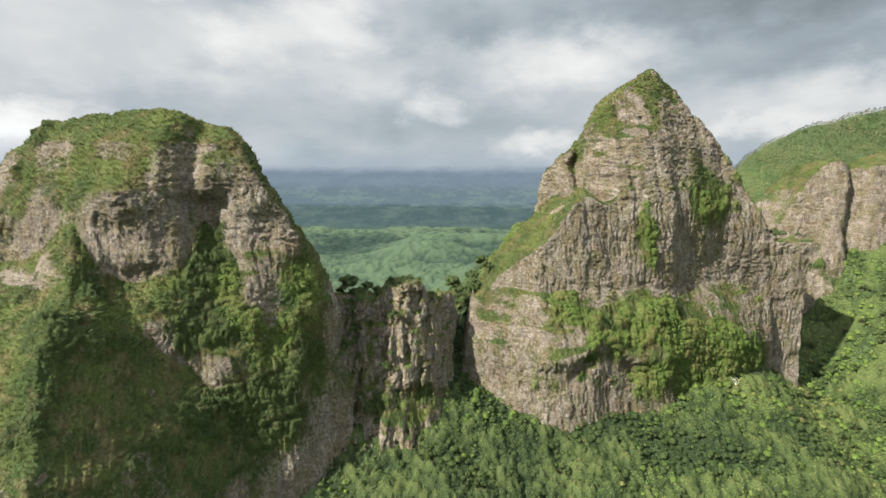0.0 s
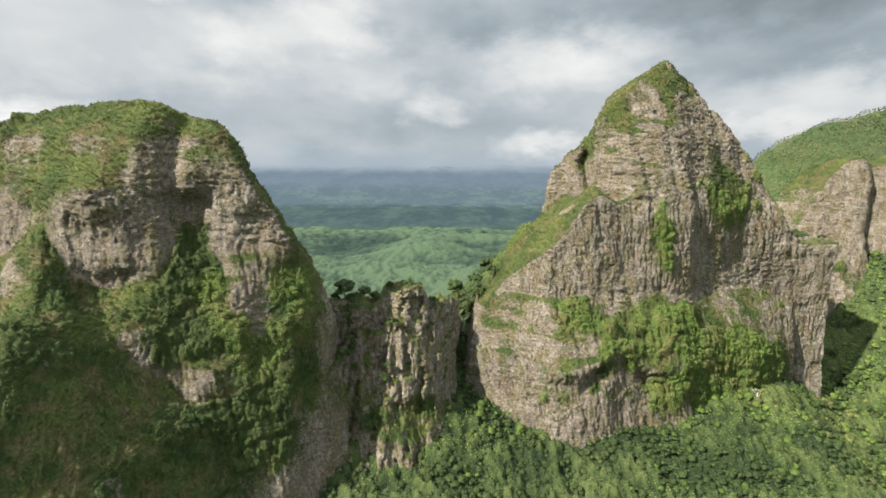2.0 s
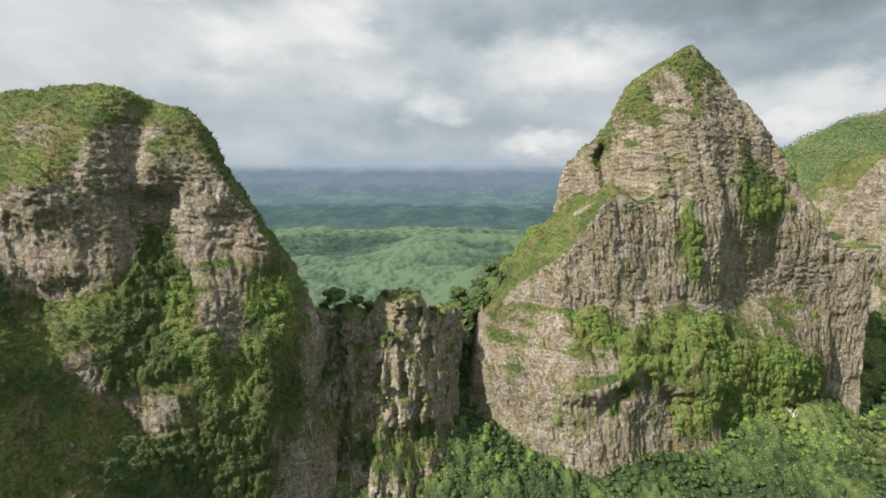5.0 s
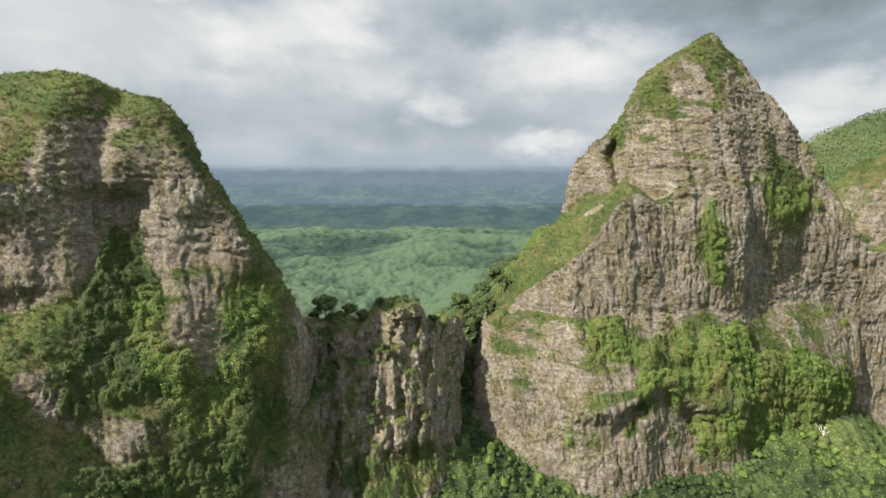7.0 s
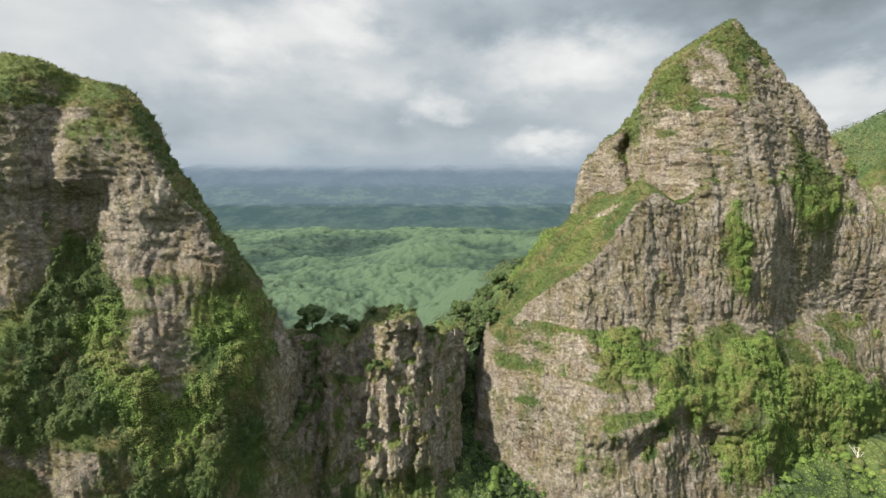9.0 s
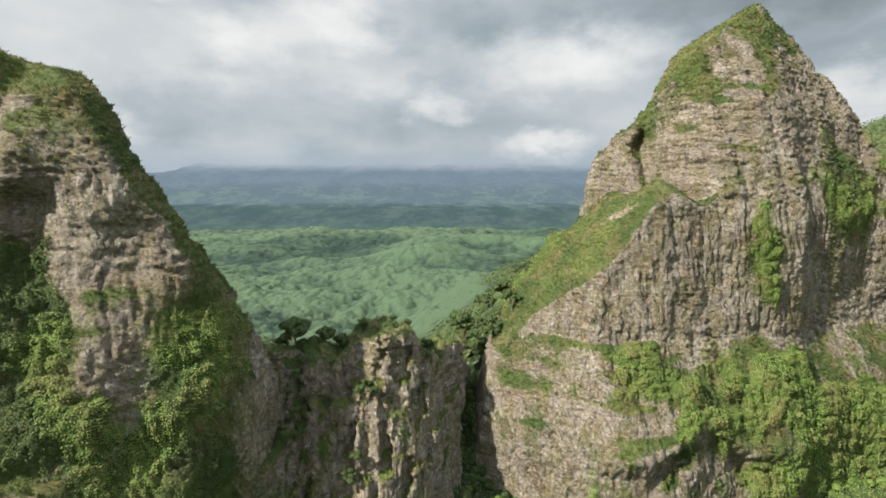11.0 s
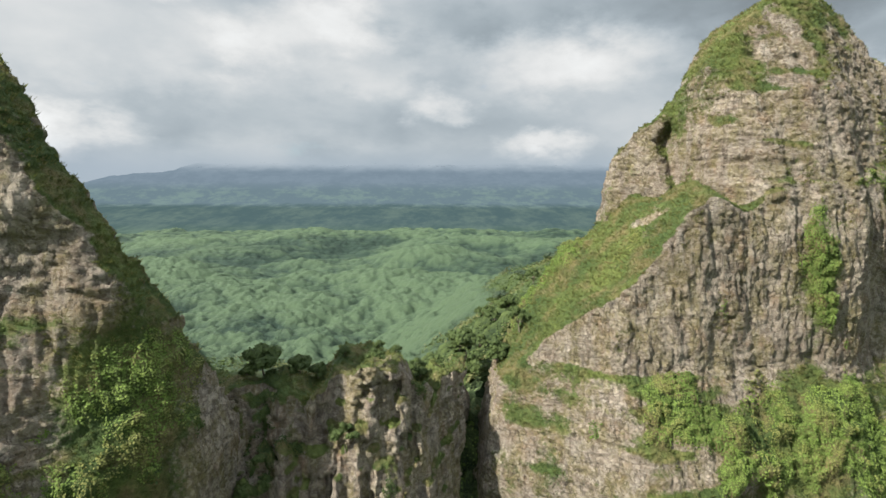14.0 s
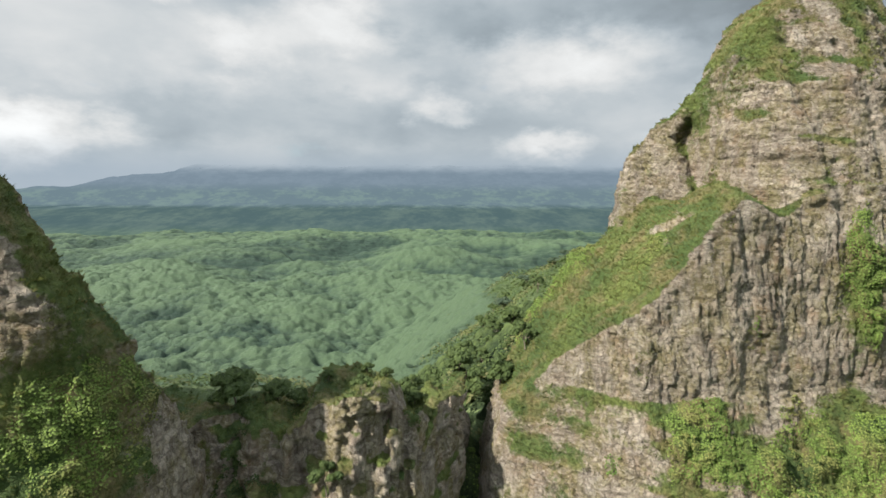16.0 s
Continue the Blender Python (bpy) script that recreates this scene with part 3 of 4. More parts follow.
def wall_field(x, y, z, full):
    yx = np.interp(x, [-60, -45, -30, -21, -15, -5, 5], [207, 208, 209, 208, 207, 214, 232])
    top = np.interp(x, [-60, -50, -45, -35, -20, -10, 0, 6], [157, 154, 153, 155.5, 160, 158, 153, 152])
    front = yx + 0.42 * np.minimum(z - 150, 4)
    top = top + 3.5 * vnoise(x / 5.0, y / 12, 0 * z + 5) - 4.5 * bell(x, -7, 3) + 2 * bell(x, -17, 5) - 1.5 * bell(x, -32, 8)
    front = front + 3.2 * vnoise(x / 4.6, y / 60, z / 40) + 3.5 * bell(z, 114, 6) * bell(x, -14, 16)
    wx = x + 1.5 * vnoise(x / 9, 0 * y, z / 8)
    front = front + 1.7 * blocks(wx / 2.4, 0 * y, (z + 5 * blocks(wx / 2.4, 0 * y + 3, 0 * z)) / 9) + 0.8 * blocks(wx / 1.3, 0 * y + 5, z / 4.5)
    f = np.minimum(np.minimum(y - front, (top - z)), np.minimum(yx + 20 - y, (6.5 + 2 * vnoise(y / 5, z / 9, 0 * x) - x)))
    return f + relief(x, y, z, 0.8) * ramp(f, 12, 5) if full else f


def far_field(x, y, z, full):
    top = np.interp(x, [219, 226, 238, 251, 262, 278, 330, 380], [130, 180, 204, 222, 223, 219, 236, 245])
    front = np.interp(x, [214, 235, 262, 280, 330, 380], [322, 312, 305, 302, 310, 318]) + 0.22 * (z - 160) + 8 * bell(x + 5 * vnoise(0 * x, 0 * y, z / 16), 268, 5)
    f = np.minimum(np.minimum(y - front, (top - z) * 0.8), np.minimum(372 - 0.3 * (z - 150) - y, x - 220))
    return f + relief(x, y, z) * ramp(f, 16, 6) if full else f


# green zones: centre, radii, how green, how shrubby
rock_mass("peak_right", "sharp basalt peak of layered grey-brown rock with grassy ledges", right_field, (2, 196, 76), (198, 292, 272), 0.95,
          [(94, 221, 139, 33, 16, 12, 0.8, 1.05), (132, 254, 196, 27, 18, 14, 0.95, 0.42), (56, 214, 149, 9, 10, 5, 0.7, 0.7), (126, 238, 126, 22, 20, 13, 0.8, 0.9), (132, 238, 112, 46, 28, 17, 0.95, 1.0), (66, 212, 115, 26, 8, 5, 0.4, -0.2), (66, 214, 126, 24, 10, 4, 0.5, -0.2), (100, 232, 178, 5, 12, 16, 0.45, 0.5),
           (32, 244, 174, 18, 14, 18, 0.5, -0.5), (30, 258, 166, 22, 7, 20, 0.4, 1.0), (40, 222, 104, 18, 14, 8, 0.5, 0.6), (82, 250, 238, 9, 14, 16, 0.38, -0.7), (108, 254, 258, 16, 20, 10, 0.35, -0.6), (106, 248, 235, 3, 12, 18, 0.4, 0.0), (150, 246, 140, 6, 14, 30, 0.3, 0.3), (72, 256, 226, 6, 10, 10, 0.4, 0.1)], 0.08)
rock_mass("peak_left", "broad basalt peak with dark shaded cliffs and grassy top", left_field, (-212, 84, 76), (-36, 250, 242), 1.05,
          [(-86, 174, 162, 11, 14, 30, 1.0, 0.9), (-62, 180, 138, 16, 14, 22, 0.6, 0.6), (-118, 150, 140, 22, 24, 24, 0.6, 0.5), (-140, 172, 208, 32, 18, 14, 0.75, -0.1), (-56, 189, 166, 9, 12, 13, 1.0, 0.85),
           (-84, 190, 212, 4, 14, 12, 0.4, -0.2), (-75, 168, 120, 24, 16, 18, 0.7, 0.6), (-112, 182, 222, 24, 14, 8, 0.3, -0.3), (-100, 160, 118, 55, 40, 24, 0.35, 0.3), (-84, 165, 138, 18, 14, 6, -0.35, -0.55), (-96, 172, 166, 10, 14, 14, 0.5, 0.4), (-110, 172, 182, 14, 12, 9, -0.5, -0.7)], 0.08)
rock_mass("lava_wall", "dark broken lava wall closing the gap between two peaks", wall_field, (-62, 182, 90), (12, 262, 168), 0.8,
          [(-44, 214, 148, 9, 10, 6, 0.5, 0.2), (-30, 202, 112, 26, 10, 8, 0.8, 0.7), (-34, 206, 135, 8, 10, 12, 0.45, 0.2)], -0.02)
rock_mass("far_cliff", "pale weathered cliff below a green hillside", far_field, (208, 288, 100), (384, 384, 250), 2.0,
          [(268, 306, 150, 5, 12, 30, 0.6, 0.5), (240, 310, 150, 30, 14, 12, 0.4, 0.3)], 0.08, 1.3)


# ---- foliage ----
def clump(rs, n, height, leaf, low=-0.1, droop=0.35, jitter=0.3, core=5):
    """A rounded bush of radius 1: a lumpy heart of foliage under loose leaves, as quads of four corners."""
    a, u = rs.uniform(0, 2 * np.pi, n), rs.uniform(low, 1, n)
    lump = lambda a, u: 1 + 0.17 * np.sin(3 * a + ph[0]) * np.cos(2.5 * u + ph[1]) + 0.13 * np.sin(5 * a + ph[2] + 4 * u)
    ph = rs.uniform(0, 6.3, 3)
    r = np.sqrt(np.clip(1 - u * u, 0, 1)) * lump(a, u) * rs.uniform(0.85, 1.1, n)
    c = np.stack([r * np.cos(a), r * np.sin(a), u * height * lump(a, u) * rs.uniform(0.9, 1.12, n)], 1)
    nrm = c / np.array([1, 1, height]) + rs.normal(0, jitter, (n, 3)) + np.array([0, 0, droop])
    nrm /= np.linalg.norm(nrm, axis=1)[:, None]
    side = np.cross(nrm, rs.normal(0, 1, (n, 3)))
    side /= np.linalg.norm(side, axis=1)[:, None]
    fwd = np.cross(nrm, side)
    s = (leaf * rs.uniform(0.6, 1.3, n))[:, None]
    leaves = np.stack([c - side * s * 0.55 - fwd * s * 0.35, c + side * s * 0.5 - fwd * s * 0.6, c + side * s * 0.6 + fwd * s * 0.5, c - side * s * 0.35 + fwd * s * 0.6], 1)
    A, U = np.meshgrid(np.linspace(0, 2 * np.pi, 2 * core + 1), np.sin(np.linspace(max(low, -0.6), 1.53, core)), indexing="ij")
    R = 0.84 * lump(A, U) * np.sqrt(np.clip(1 - U * U, 0, 1))
    P = np.stack([R * np.cos(A), R * np.sin(A), 0.84 * lump(A, U) * U * height], -1)
    heart = np.stack([P[:-1, :-1], P[1:, :-1], P[1:, 1:], P[:-1, 1:]], 2).reshape(-1, 4, 3)
    return np.concatenate([leaves, heart])


def tuft(rs, n):
    """Upright blades of coarse grass, radius and height about 1."""
    a = rs.uniform(0, 2 * np.pi, n)
    r = rs.uniform(0.0, 0.8, n)
    c = np.stack([r * np.cos(a), r * np.sin(a), 0 * r - 0.1], 1)
    lean = np.stack([np.cos(a), np.sin(a), 0 * a], 1) * rs.uniform(0.1, 0.7, n)[:, None]
    tip = c + lean + np.array([0, 0, 1.0]) * rs.uniform(0.5, 1.1, n)[:, None]
    b = rs.uniform(0, np.pi, n)
    w = np.stack([np.cos(b), np.sin(b), 0 * b], 1) * 0.17
    return np.stack([c - w, c + w, tip + w * 0.5, tip - w * 0.5], 1)


def stamped(name, label, category, places, sizes, shapes, mat, seed, tone=None, lean=None, vary=0.16):
    """Many plants as one mesh: shapes (k, 4, 3) turned, scaled and set at places."""
    rs = np.random.RandomState(seed)
    n = len(places)
    pick, turn = rs.randint(0, len(shapes), n), rs.uniform(0, 2 * np.pi, n)
    tones = rs.rand(n) if tone is None else np.clip(tone + rs.normal(0, vary, n), 0, 1)
    squash = rs.uniform(0.75, 1.25, n)
    vs, fs, ts, count = [], [], [], 0
    for k, shape in enumerate(shapes):
        w = np.flatnonzero(pick == k)
        if not len(w):
            continue
        p, corner = np.unique(np.round(shape.reshape(-1, 3), 4), axis=0, return_inverse=True)
        p, corner = p[None], corner.reshape(-1, 4)
        c, s = np.cos(turn[w])[:, None], np.sin(turn[w])[:, None]
        q = np.stack([p[..., 0] * c - p[..., 1] * s, p[..., 0] * s + p[..., 1] * c, p[..., 2] * squash[w][:, None]], -1) * sizes[w][:, None, None]
        if lean is not None:
            q[..., :2] += q[..., 2:3] * lean[w][:, None, :2] * 0.8
        vs.append((q + places[w][:, None, :]).reshape(-1, 3))
        fs.append((corner[None] + (count + np.arange(len(w)) * p.shape[1])[:, None, None]).reshape(-1, 4))
        ts.append(np.repeat(tones[w], p.shape[1]))
        count += len(vs[-1])
    ob = mesh_object(name, np.concatenate(vs), np.concatenate(fs), mat, True, {"tone": np.concatenate(ts)})
    return tagged(ob, label, category, kind="stuff")


RS = np.random.RandomState(11)
BUSHES = [clump(RS, 70, 0.8, 0.17, -0.2, 0.4, 0.4, 4) for _ in range(9)]
TUFTS = [tuft(RS, 6) for _ in range(6)]


def crowns(x, y, scale, seed=0):
    """Round crowns on jittered places: their height, 0 to about 1, and a random number for each crown."""
    u, v = x / scale + 0.17 * y / scale, y / scale - 0.17 * x / scale
    iu, iv = np.floor(u).astype(np.int32), np.floor(v).astype(np.int32)
    high, who = np.zeros(np.shape(u)), np.zeros(np.shape(u))
    for i in (-1, 0, 1):
        for j in (-1, 0, 1):
            a, b = (iu + i) & 63, (iv + j) & 63
            size = 0.66 + 0.28 * LATTICE[a, b, seed + 2]
            d = ((u - iu - i - 0.5 - 0.45 * LATTICE[a, b, seed]) ** 2 + (v - iv - j - 0.5 - 0.45 * LATTICE[a, b, seed + 1]) ** 2) / size ** 2
            h = 1.3 * size * np.sqrt(np.clip(1 - d, 0, 1))
            who = np.where(h > high, LATTICE[a, b, seed + 3], who)
            high = np.maximum(high, h)
    return high, who


def puffs(x, y, z, scale):
    k = int(np.ravel(z)[0]) % 50
    return crowns(x, y, scale, k)[0] + 0.5 * crowns(x, y, scale / 2.7, k + 5)[0]


def carpet(name, label, category, p, nrm, depth, scale, leaf, mat, seed, tone):
    """A thicket: leaf sprays over the puffs and creases of a canopy that lies depth deep on the surface."""
    rs = np.random.RandomState(seed)
    n = len(p)
    p = p + rs.normal(0, leaf * 0.5, (n, 3))
    up = nrm + np.array([0, 0, 0.45])
    up = up / np.linalg.norm(up, axis=1)[:, None]

    def puff(q):
        return puffs(q[:, 0], q[:, 1], 0 * q[:, 2], scale)

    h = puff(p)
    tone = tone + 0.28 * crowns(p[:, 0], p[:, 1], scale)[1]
    e = 0.22 * scale
    grad = np.stack([(puff(p + np.eye(3)[k] * e) - h) / e for k in range(3)], 1)
    grad = grad - up * np.sum(grad * up, 1)[:, None]
    nn = up - 0.6 * depth[:, None] * grad + rs.normal(0, 0.22, (n, 3))
    nn = nn / np.linalg.norm(nn, axis=1)[:, None]
    c = p + up * (depth * (0.15 + h))[:, None]
    side = np.cross(nn, rs.normal(0, 1, (n, 3)))
    side = side / np.linalg.norm(side, axis=1)[:, None]
    fwd = np.cross(nn, side)
    s = (leaf * rs.uniform(0.6, 1.4, n))[:, None]
    q = np.stack([c - side * s * 0.55 - fwd * s * 0.3, c + side * s * 0.45 - fwd * s * 0.6, c + side * s * 0.6 + fwd * s * 0.45, c - side * s * 0.3 + fwd * s * 0.6], 1)
    # painted shade: sprays deep in creases darker, those on puff tops paler
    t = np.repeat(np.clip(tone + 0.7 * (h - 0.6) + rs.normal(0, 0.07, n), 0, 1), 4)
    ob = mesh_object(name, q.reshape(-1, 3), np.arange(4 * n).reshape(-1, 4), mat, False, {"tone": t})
    return tagged(ob, label, category, kind="stuff")


def leaves(name, label, c, nrm, leaf, mat, seed, tone):
    """Loose leaf sprays lying on a canopy."""
    rs = np.random.RandomState(seed)
    n = len(c)
    nn = nrm + np.array([0, -0.1, 0.35]) + rs.normal(0, 0.33, (n, 3))
    nn = nn / np.linalg.norm(nn, axis=1)[:, None]
    side = np.cross(nn, rs.normal(0, 1, (n, 3)))
    side = side / np.linalg.norm(side, axis=1)[:, None]
    fwd = np.cross(nn, side)
    s = (leaf * rs.uniform(0.6, 1.4, n))[:, None]
    c = c + nrm * (rs.uniform(0.0, 0.22, n))[:, None] + side * s * rs.uniform(-1, 1, n)[:, None]
    q = np.stack([c - side * s * 0.55 - fwd * s * 0.3, c + side * s * 0.45 - fwd * s * 0.6, c + side * s * 0.6 + fwd * s * 0.45, c - side * s * 0.3 + fwd * s * 0.6], 1)
    ob = mesh_object(name, q.reshape(-1, 3), np.arange(4 * n).reshape(-1, 4), mat, False, {"tone": np.repeat(np.clip(tone + rs.normal(0, 0.07, n), 0, 1), 4)})
    return tagged(ob, label, "shrubs", kind="stuff")


def plants_on(name, fresh, where, mat, many=3, sunny=()):
    """Shrubs and grass on the green parts of a rock mass; sunny spots get sunlight painted as paler leaves: centre,
    radius.
    """
    verts, nrm, veg, deep, puff, area = ROCKS[name]
    x, y, z = verts.T
    rs = np.random.RandomState(len(name))
    patch = fbm(x / 9, y / 9, z / 9, 3)
    above = (z > ground_z(x, y) - 1) & (nrm[:, 1] < 0.5)
    b = np.repeat(np.flatnonzero((deep > 0.12) & above), many)
    b = b[rs.rand(len(b)) < 0.25 + 0.75 * deep[b]]
    # creases between the puffs are shaded by a darker leaf tone
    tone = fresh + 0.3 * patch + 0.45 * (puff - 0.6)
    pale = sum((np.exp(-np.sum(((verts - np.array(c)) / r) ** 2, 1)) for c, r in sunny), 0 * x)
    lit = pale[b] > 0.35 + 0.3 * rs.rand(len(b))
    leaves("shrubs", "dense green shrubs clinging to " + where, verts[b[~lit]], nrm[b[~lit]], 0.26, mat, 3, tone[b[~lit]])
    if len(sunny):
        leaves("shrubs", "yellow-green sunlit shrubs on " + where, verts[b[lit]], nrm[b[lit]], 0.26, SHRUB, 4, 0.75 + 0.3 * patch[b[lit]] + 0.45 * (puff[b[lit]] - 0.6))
    g = np.flatnonzero((veg + 0.2 * patch > 0.42) & (deep < 0.5) & (rs.rand(len(verts)) < area * 0.55) & above)
    stamped("grass", "yellow-green tufts of grass on " + where, "grass", verts[g], 0.3 + 0.4 * rs.rand(len(g)), TUFTS, GRASS, 4, 0.45 + 0.6 * patch[g], nrm[g])


plants_on("peak_right", 0.58, "ledges of the sharp peak", SHRUB)
# dark leaf tone stands in for shade here; the listed spots are painted sunlit
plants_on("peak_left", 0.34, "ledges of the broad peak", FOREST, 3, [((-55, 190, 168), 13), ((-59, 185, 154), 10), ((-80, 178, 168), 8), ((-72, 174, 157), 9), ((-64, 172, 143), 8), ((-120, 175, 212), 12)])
plants_on("lava_wall", 0.30, "the lava wall", FOREST)
plants_on("far_cliff", 0.60, "the pale cliff", SHRUB, 4)


def scattered(x0, x1, y0, y1, cell, rs, inside):
    """Jittered places on the ground where inside(x, y) holds."""
    X, Y = np.meshgrid(np.arange(x0, x1, cell), np.arange(y0, y1, cell), indexing="ij")
    x = X.ravel() + rs.uniform(-0.5, 0.5, X.size) * cell
    y = Y.ravel() + rs.uniform(-0.5, 0.5, X.size) * cell
    ok = inside(x, y)
    return x[ok], y[ok]


def thicket(name, label, x, y, depth, scale, leaf, mat, seed, tone):
    z = ground_z(x, y)
    n = np.stack([z - ground_z(x + 1, y), z - ground_z(x, y + 1), np.ones(len(x))], 1)
    n = n / np.linalg.norm(n, axis=1)[:, None]
    return carpet(name, label, "forest", np.stack([x, y, z], 1), n, depth, scale, leaf, mat, seed, tone)


rs = np.random.RandomState(21)
def on_slope(x, y):
    return (x < 1.0 * y) & ~((x > 20) & (x < 170) & (y > 240)) & ~((x < -20) & (y > 208)) & ~((y > 250) & (x < 180))


def slope_tone(x, y):
    # paler on the right and high up: bright herbs, plus painted sunlight
    return 0.28 + 0.4 * fbm(x / 18, y / 18, 0 * x, 3) + 0.3 * ramp(x, 165, 205) + 0.3 * bell(x, 140, 28) * ramp(y, 212, 224)


def sunny_slope(x, y):
    """How much of the thicket has the bright leaves: fresh growth, and sunlight painted in."""
    return 0.25 * ramp(x, 60, 110) + 0.75 * bell(x, 140, 28) * ramp(y, 210, 222) + 0.6 * bell(x, 18, 14) * ramp(y, 196, 210) + 0.35 * ramp(x, 190, 215) + 0.5 * fbm(x / 11, y / 11, 0 * x + 6, 2)


# a lumpy closed canopy with leaf sprays on it, and taller bushes standing out of it
SX, SY = np.meshgrid(np.arange(-45, 331, 0.9), np.arange(156, 321, 0.9), indexing="ij")
G2 = fbm(SX / 13, SY / 13, 0 * SX + 2, 3)
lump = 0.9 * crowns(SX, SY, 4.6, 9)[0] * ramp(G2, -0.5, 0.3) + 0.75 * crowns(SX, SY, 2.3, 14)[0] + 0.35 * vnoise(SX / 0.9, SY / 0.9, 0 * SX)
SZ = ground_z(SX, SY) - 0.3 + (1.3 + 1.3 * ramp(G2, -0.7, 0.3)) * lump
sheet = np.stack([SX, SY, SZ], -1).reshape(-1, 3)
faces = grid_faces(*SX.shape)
# shade painted by height: low hollows dark, lump tops pale
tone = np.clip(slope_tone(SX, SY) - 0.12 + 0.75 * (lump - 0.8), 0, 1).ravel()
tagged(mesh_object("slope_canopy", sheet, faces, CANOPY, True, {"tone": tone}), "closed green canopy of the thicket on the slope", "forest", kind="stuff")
nrm = normals_of(sheet, faces)
pick = np.repeat(np.flatnonzero(on_slope(sheet[:, 0], sheet[:, 1])), 3)
bright = rs.rand(len(pick)) < sunny_slope(*sheet[pick, :2].T)
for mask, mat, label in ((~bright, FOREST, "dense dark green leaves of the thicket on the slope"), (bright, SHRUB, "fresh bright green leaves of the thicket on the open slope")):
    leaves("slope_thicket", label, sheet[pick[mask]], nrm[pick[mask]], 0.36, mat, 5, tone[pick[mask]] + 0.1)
x, y = scattered(-45, 330, 156, 320, 2.7, rs, on_slope)
size = 0.8 + 1.4 * rs.rand(len(x)) ** 2
bright = rs.rand(len(x)) < sunny_slope(x, y)
spot = np.stack([x, y, ground_z(x, y) + 0.8 + 0.8 * rs.rand(len(x))], 1)
for mask, mat, label in ((~bright, FOREST, "dark green bushes standing out of the slope thicket"), (bright, SHRUB, "bright green bushes standing out of the slope thicket")):
    stamped("slope_shrubs", label, "shrubs", spot[mask], size[mask], BUSHES, mat, 6, slope_tone(x, y)[mask], None, 0.2)
x, y = scattered(190, 430, 320, 440, 0.85, rs, lambda x, y: (x > 0.45 * y) & (x < 1.0 * y))
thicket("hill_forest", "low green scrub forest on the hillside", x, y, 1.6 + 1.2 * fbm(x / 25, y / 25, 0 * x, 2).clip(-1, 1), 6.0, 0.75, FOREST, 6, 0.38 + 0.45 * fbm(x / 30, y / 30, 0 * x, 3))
x, y = scattered(-150, 150, 252, 640, 1.15, rs, lambda x, y: (np.abs(x + 20) < 0.42 * y) & ~((x > 60) & (y < 285)) & ((x > -110) | (y > 330)))
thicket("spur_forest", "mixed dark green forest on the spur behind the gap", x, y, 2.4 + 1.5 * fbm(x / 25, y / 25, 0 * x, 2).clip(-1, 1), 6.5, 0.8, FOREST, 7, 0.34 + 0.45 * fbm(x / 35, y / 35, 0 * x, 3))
# the plain: rows of crowns from the foot of the ridge to the far hills
U, V = np.meshgrid(np.linspace(-0.98, 0.50, 430), np.exp(np.linspace(math.log(300), math.log(2260), 440)), indexing="ij")
PX, PY = U * V, V
far = ramp(PY, 700, 2200)
low = ramp(-ground_z(PX, PY), -135, -105)
# valleys toned darker; the far left darkened as a painted cloud shadow
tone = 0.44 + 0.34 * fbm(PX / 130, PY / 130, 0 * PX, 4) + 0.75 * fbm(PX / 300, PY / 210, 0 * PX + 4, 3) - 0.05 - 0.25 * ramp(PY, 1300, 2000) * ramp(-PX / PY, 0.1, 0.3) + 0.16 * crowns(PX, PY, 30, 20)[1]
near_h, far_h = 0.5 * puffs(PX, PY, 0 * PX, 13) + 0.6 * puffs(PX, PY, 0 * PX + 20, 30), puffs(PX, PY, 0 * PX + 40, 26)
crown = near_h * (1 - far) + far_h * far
# gaps between crowns get shade by colour, their tops a paler tone
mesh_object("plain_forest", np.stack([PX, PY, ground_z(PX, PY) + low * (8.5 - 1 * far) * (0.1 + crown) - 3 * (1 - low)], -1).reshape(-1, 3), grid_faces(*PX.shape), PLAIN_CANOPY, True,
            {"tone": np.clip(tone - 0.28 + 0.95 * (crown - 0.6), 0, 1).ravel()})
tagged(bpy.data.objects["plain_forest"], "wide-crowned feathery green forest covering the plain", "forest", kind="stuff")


# ---- single trees ----
def tube(bm, points, radii, sides=6):
    """A tapered limb along points."""
    rings = []
    for i, p in enumerate(points):
        way = (points[min(i + 1, len(points) - 1)] - points[max(i - 1, 0)]).normalized()
        a = way.orthogonal().normalized()
        b = way.cross(a)
        rings.append([bm.verts.new(p + (a * math.cos(k * math.tau / sides) + b * math.sin(k * math.tau / sides)) * radii[i]) for k in range(sides)])
    for r, q in zip(rings, rings[1:]):
        for k in range(sides):
            bm.faces.new((r[k], r[(k + 1) % sides], q[(k + 1) % sides], q[k]))
    bm.faces.new(rings[-1])


def part(name, bm, mat, parent, label=""):
    me = bpy.data.meshes.new(name)
    bm.to_mesh(me)
    bm.free()
    me.materials.append(mat)
    for f in me.polygons:
        f.use_smooth = True
    ob = new(name, me)
    ob.parent = parent
    return tagged(ob, label)


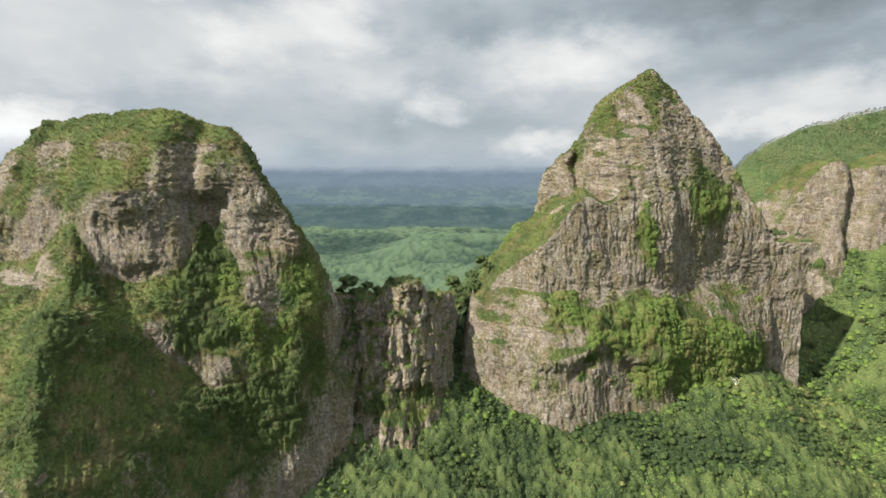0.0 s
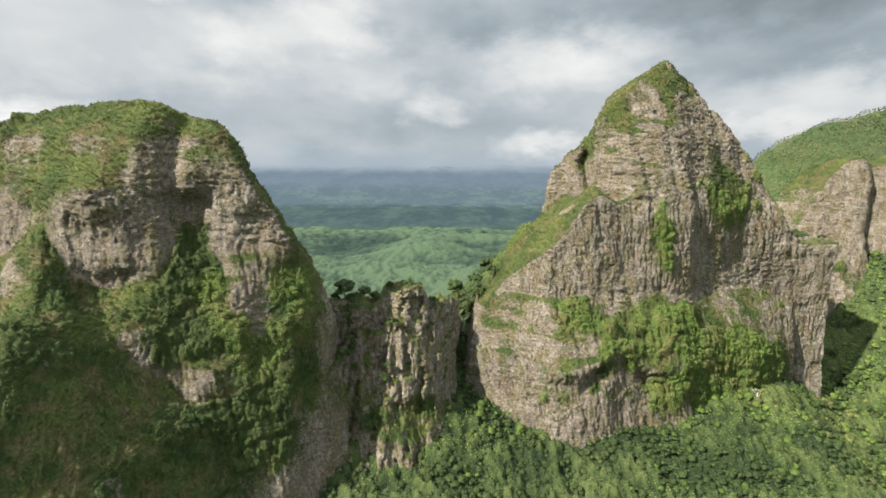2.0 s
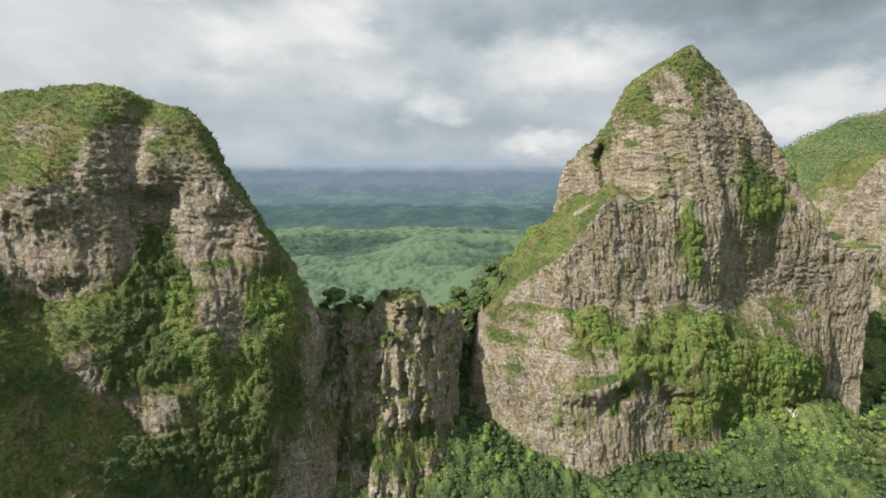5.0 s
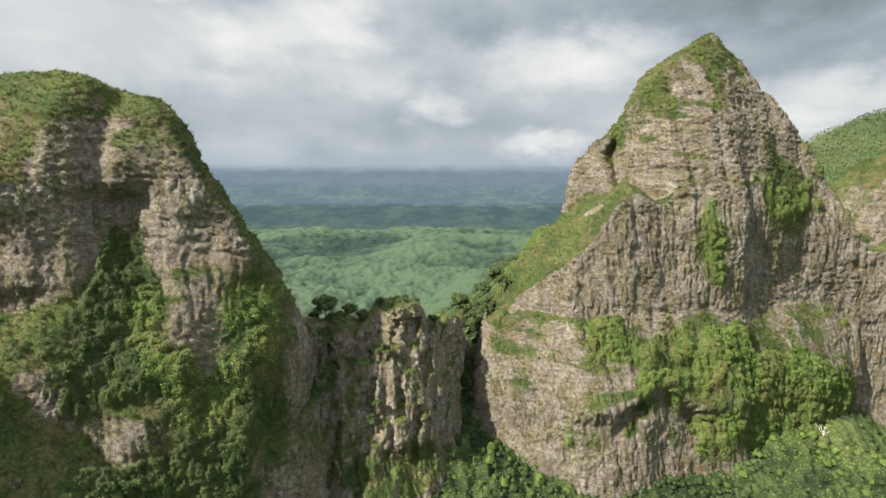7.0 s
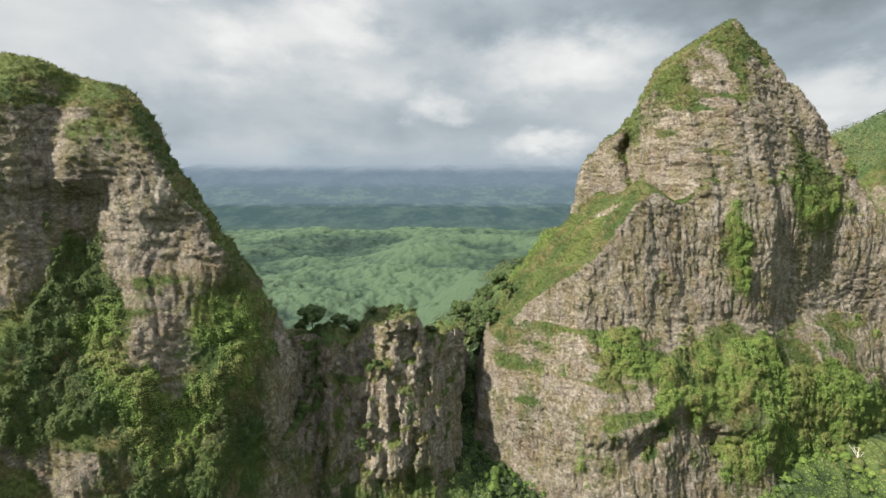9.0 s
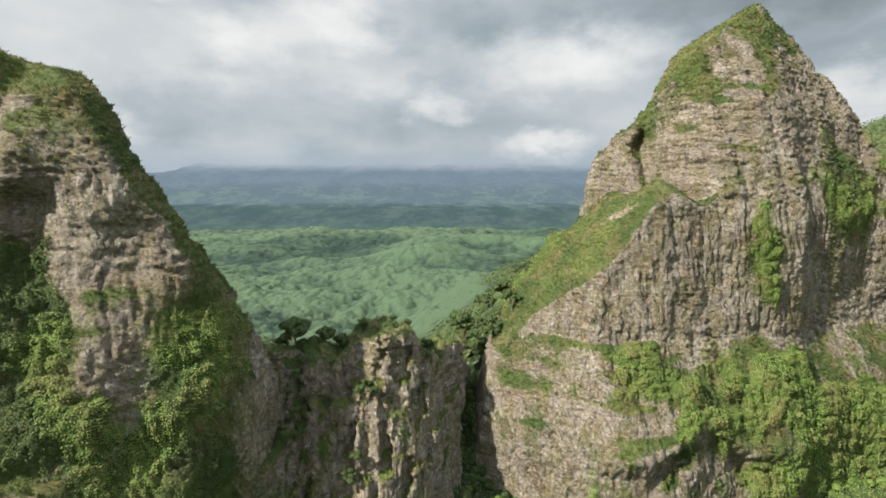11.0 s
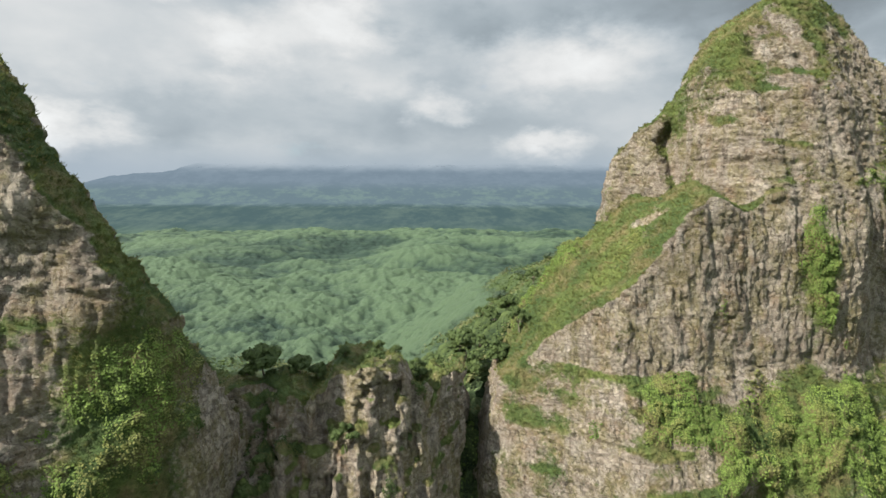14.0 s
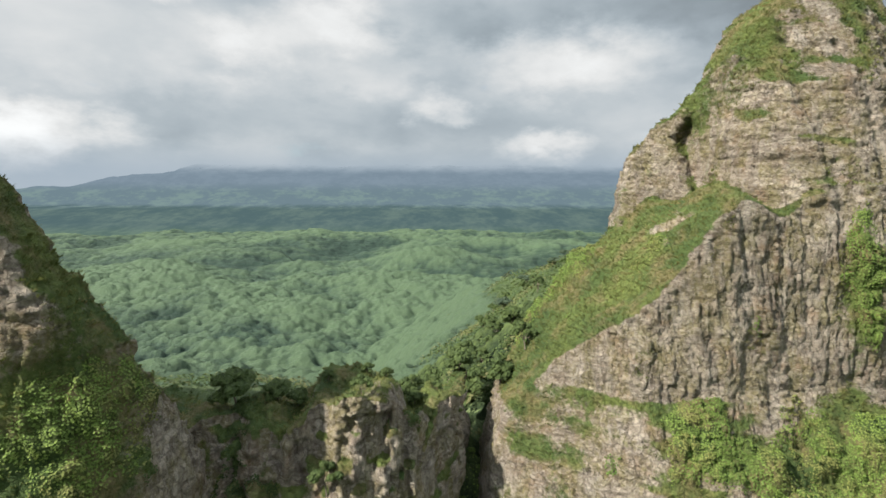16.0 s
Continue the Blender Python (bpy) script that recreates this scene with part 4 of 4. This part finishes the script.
def make_tree(name, rng, height, spread_, heads, mat, flat, bare=False, dense=False):
    """A trunk, its limbs and a crown of leafy heads at their ends; height in metres."""
    tree = new(name)
    fork = Vector((rng.uniform(-0.3, 0.3), rng.uniform(-0.3, 0.3), height * (0.5 if flat else 0.2 if dense else 0.35)))
    bm = bmesh.new()
    tube(bm, [Vector((0, 0, -0.6)), fork * 0.5 + Vector((0.15, -0.1, 0)), fork, fork + Vector((0.1, 0.1, height * 0.25))], [height * 0.032, height * 0.026, height * 0.02, height * 0.01])
    part("trunk", bm, BARK if not bare else DEAD, tree)
    ends = []
    for i in range(heads):
        a = i * 2.4 + rng.uniform(-0.4, 0.4)
        r = spread_ * (0.25 + 0.75 * ((i + 0.5) / heads) ** 0.6)
        top = height * (0.98 - 0.35 * (r / spread_) ** 2 * (0.5 if flat else 1.0)) * rng.uniform(0.9, 1.02)
        if dense:
            top *= rng.uniform(0.35, 1.0)
        e = Vector((math.cos(a) * r, math.sin(a) * r, top))
        bm = bmesh.new()
        mid = fork.lerp(e, 0.5) + Vector((0, 0, -0.08 * height))
        tube(bm, [fork, mid, e], [height * 0.014, height * 0.009, height * 0.004], 5)
        if bare:
            for j in range(3):
                tip = e + Vector((rng.uniform(-1, 1), rng.uniform(-1, 1), rng.uniform(0.2, 1.2))) * height * 0.13
                tube(bm, [mid.lerp(e, 0.4 + 0.2 * j), mid.lerp(tip, 0.7), tip], [height * 0.007, height * 0.005, height * 0.002], 4)
        part("limb", bm, BARK if not bare else DEAD, tree)
        ends.append(e)
    if bare:
        return tree
    rs = np.random.RandomState(int(rng.random() * 1e6))
    quads, tones = [], []
    for e in ends:
        size = spread_ * rng.uniform(0.34, 0.52) * (1.3 if dense else 1.0)
        c = clump(rs, 60, 0.45 if flat else 0.8, 0.2, -0.5, 0.4, 0.4, 5) * size + np.array(e)
        quads.append(c)
        tones.append(np.full(len(c) * 4, rng.uniform(0.25, 0.75)))
    q = np.concatenate(quads)
    mesh_object("crown", q.reshape(-1, 3), np.arange(len(q) * 4).reshape(-1, 4), mat, False, {"tone": np.concatenate(tones)}, tree)
    return tree


DEAD, dead_t, dead_p = material("bleached_wood")
dead_t.put(dead_p, "Base Color", dead_t.mix(dead_t.noise(dead_t.add("ShaderNodeTexCoord").outputs["Object"], 3.0), (0.45, 0.42, 0.37), (0.66, 0.63, 0.58)))

rng = random.Random(5)
ROUND = [tagged(make_tree("tree", rng, rng.uniform(6.5, 8.5), rng.uniform(2.4, 3.2), 8, FOREST, False), "round-crowned green tree among the slope forest", "tree", "slope trees") for _ in range(4)]
WIDE = [tagged(make_tree("tree", rng, rng.uniform(8, 10), rng.uniform(4.0, 5.0), 11, FEATHERY, True), "wide flat-crowned green tree with a bare trunk", "tree", "slope trees") for _ in range(3)]
DARK = [tagged(make_tree("tree", rng, rng.uniform(6.5, 8.0), rng.uniform(2.6, 3.3), 17, FOREST, False, False, True), "dark green bushy tree standing near the saddle", "tree", "saddle trees") for _ in range(3)]


def top_z(x, y):
    """Height of the ground, or of the rock that stands there."""
    z = float(ground_z(np.array([x]), np.array([y]))[0])
    for verts, *_ in ROCKS.values():
        near = (np.abs(verts[:, 0] - x) < 1) & (np.abs(verts[:, 1] - y) < 1)
        if near.any():
            z = max(z, float(verts[near, 2].max()))
    return z


def plant(kinds, x, y, size, sink=0.3):
    """Set one of the kinds on the ground; the first call for a kind moves the model itself."""
    m = pose(x, y, top_z(x, y) - sink, rng.uniform(-4, 4), rng.uniform(-4, 4), rng.uniform(0, 360))
    ob = rng.choice(kinds)
    if ob.get("placed"):
        ob = copy_thing(ob, m)
    ob.matrix_basis = m
    ob.scale = (size, size, size)
    ob["placed"] = 1


# the saddle: one tall dark tree, some smaller ones, and the wood behind the lava wall
for x, y, size in ((-43, 217, 1.15), (-35, 220, 0.75), (-31, 221, 0.6), (-48, 219, 0.5), (-12, 224, 0.45), (-16, 223, 0.4), (-6, 230, 0.5), (-24, 220, 0.35)):
    plant(DARK, x, y, size)
for i in range(46):
    plant(DARK if i % 3 else ROUND, rng.uniform(-26, 26), rng.uniform(244, 300), rng.uniform(0.7, 1.15))
# the slopes below the cliffs
for i in range(60):
    plant(ROUND, rng.uniform(-25, 175), rng.uniform(150, 212), rng.uniform(0.45, 0.8), 1.0)
for i in range(60):
    plant(ROUND, rng.uniform(185, 265), rng.uniform(215, 300), rng.uniform(0.5, 0.9), 1.0)
for i in range(40):
    plant(ROUND if i % 4 else WIDE, rng.uniform(10, 110), rng.uniform(285, 430), rng.uniform(0.7, 1.1))
snag = make_tree("dead_tree", rng, 7.0, 2.6, 5, BARK, False, True)
snag.matrix_basis = pose(146.5, 231, float(ground_z(np.array([146.5]), np.array([231.0]))[0]), 0, 0, 30)
tagged(snag, "bare bleached dead tree above the green thicket", "tree")
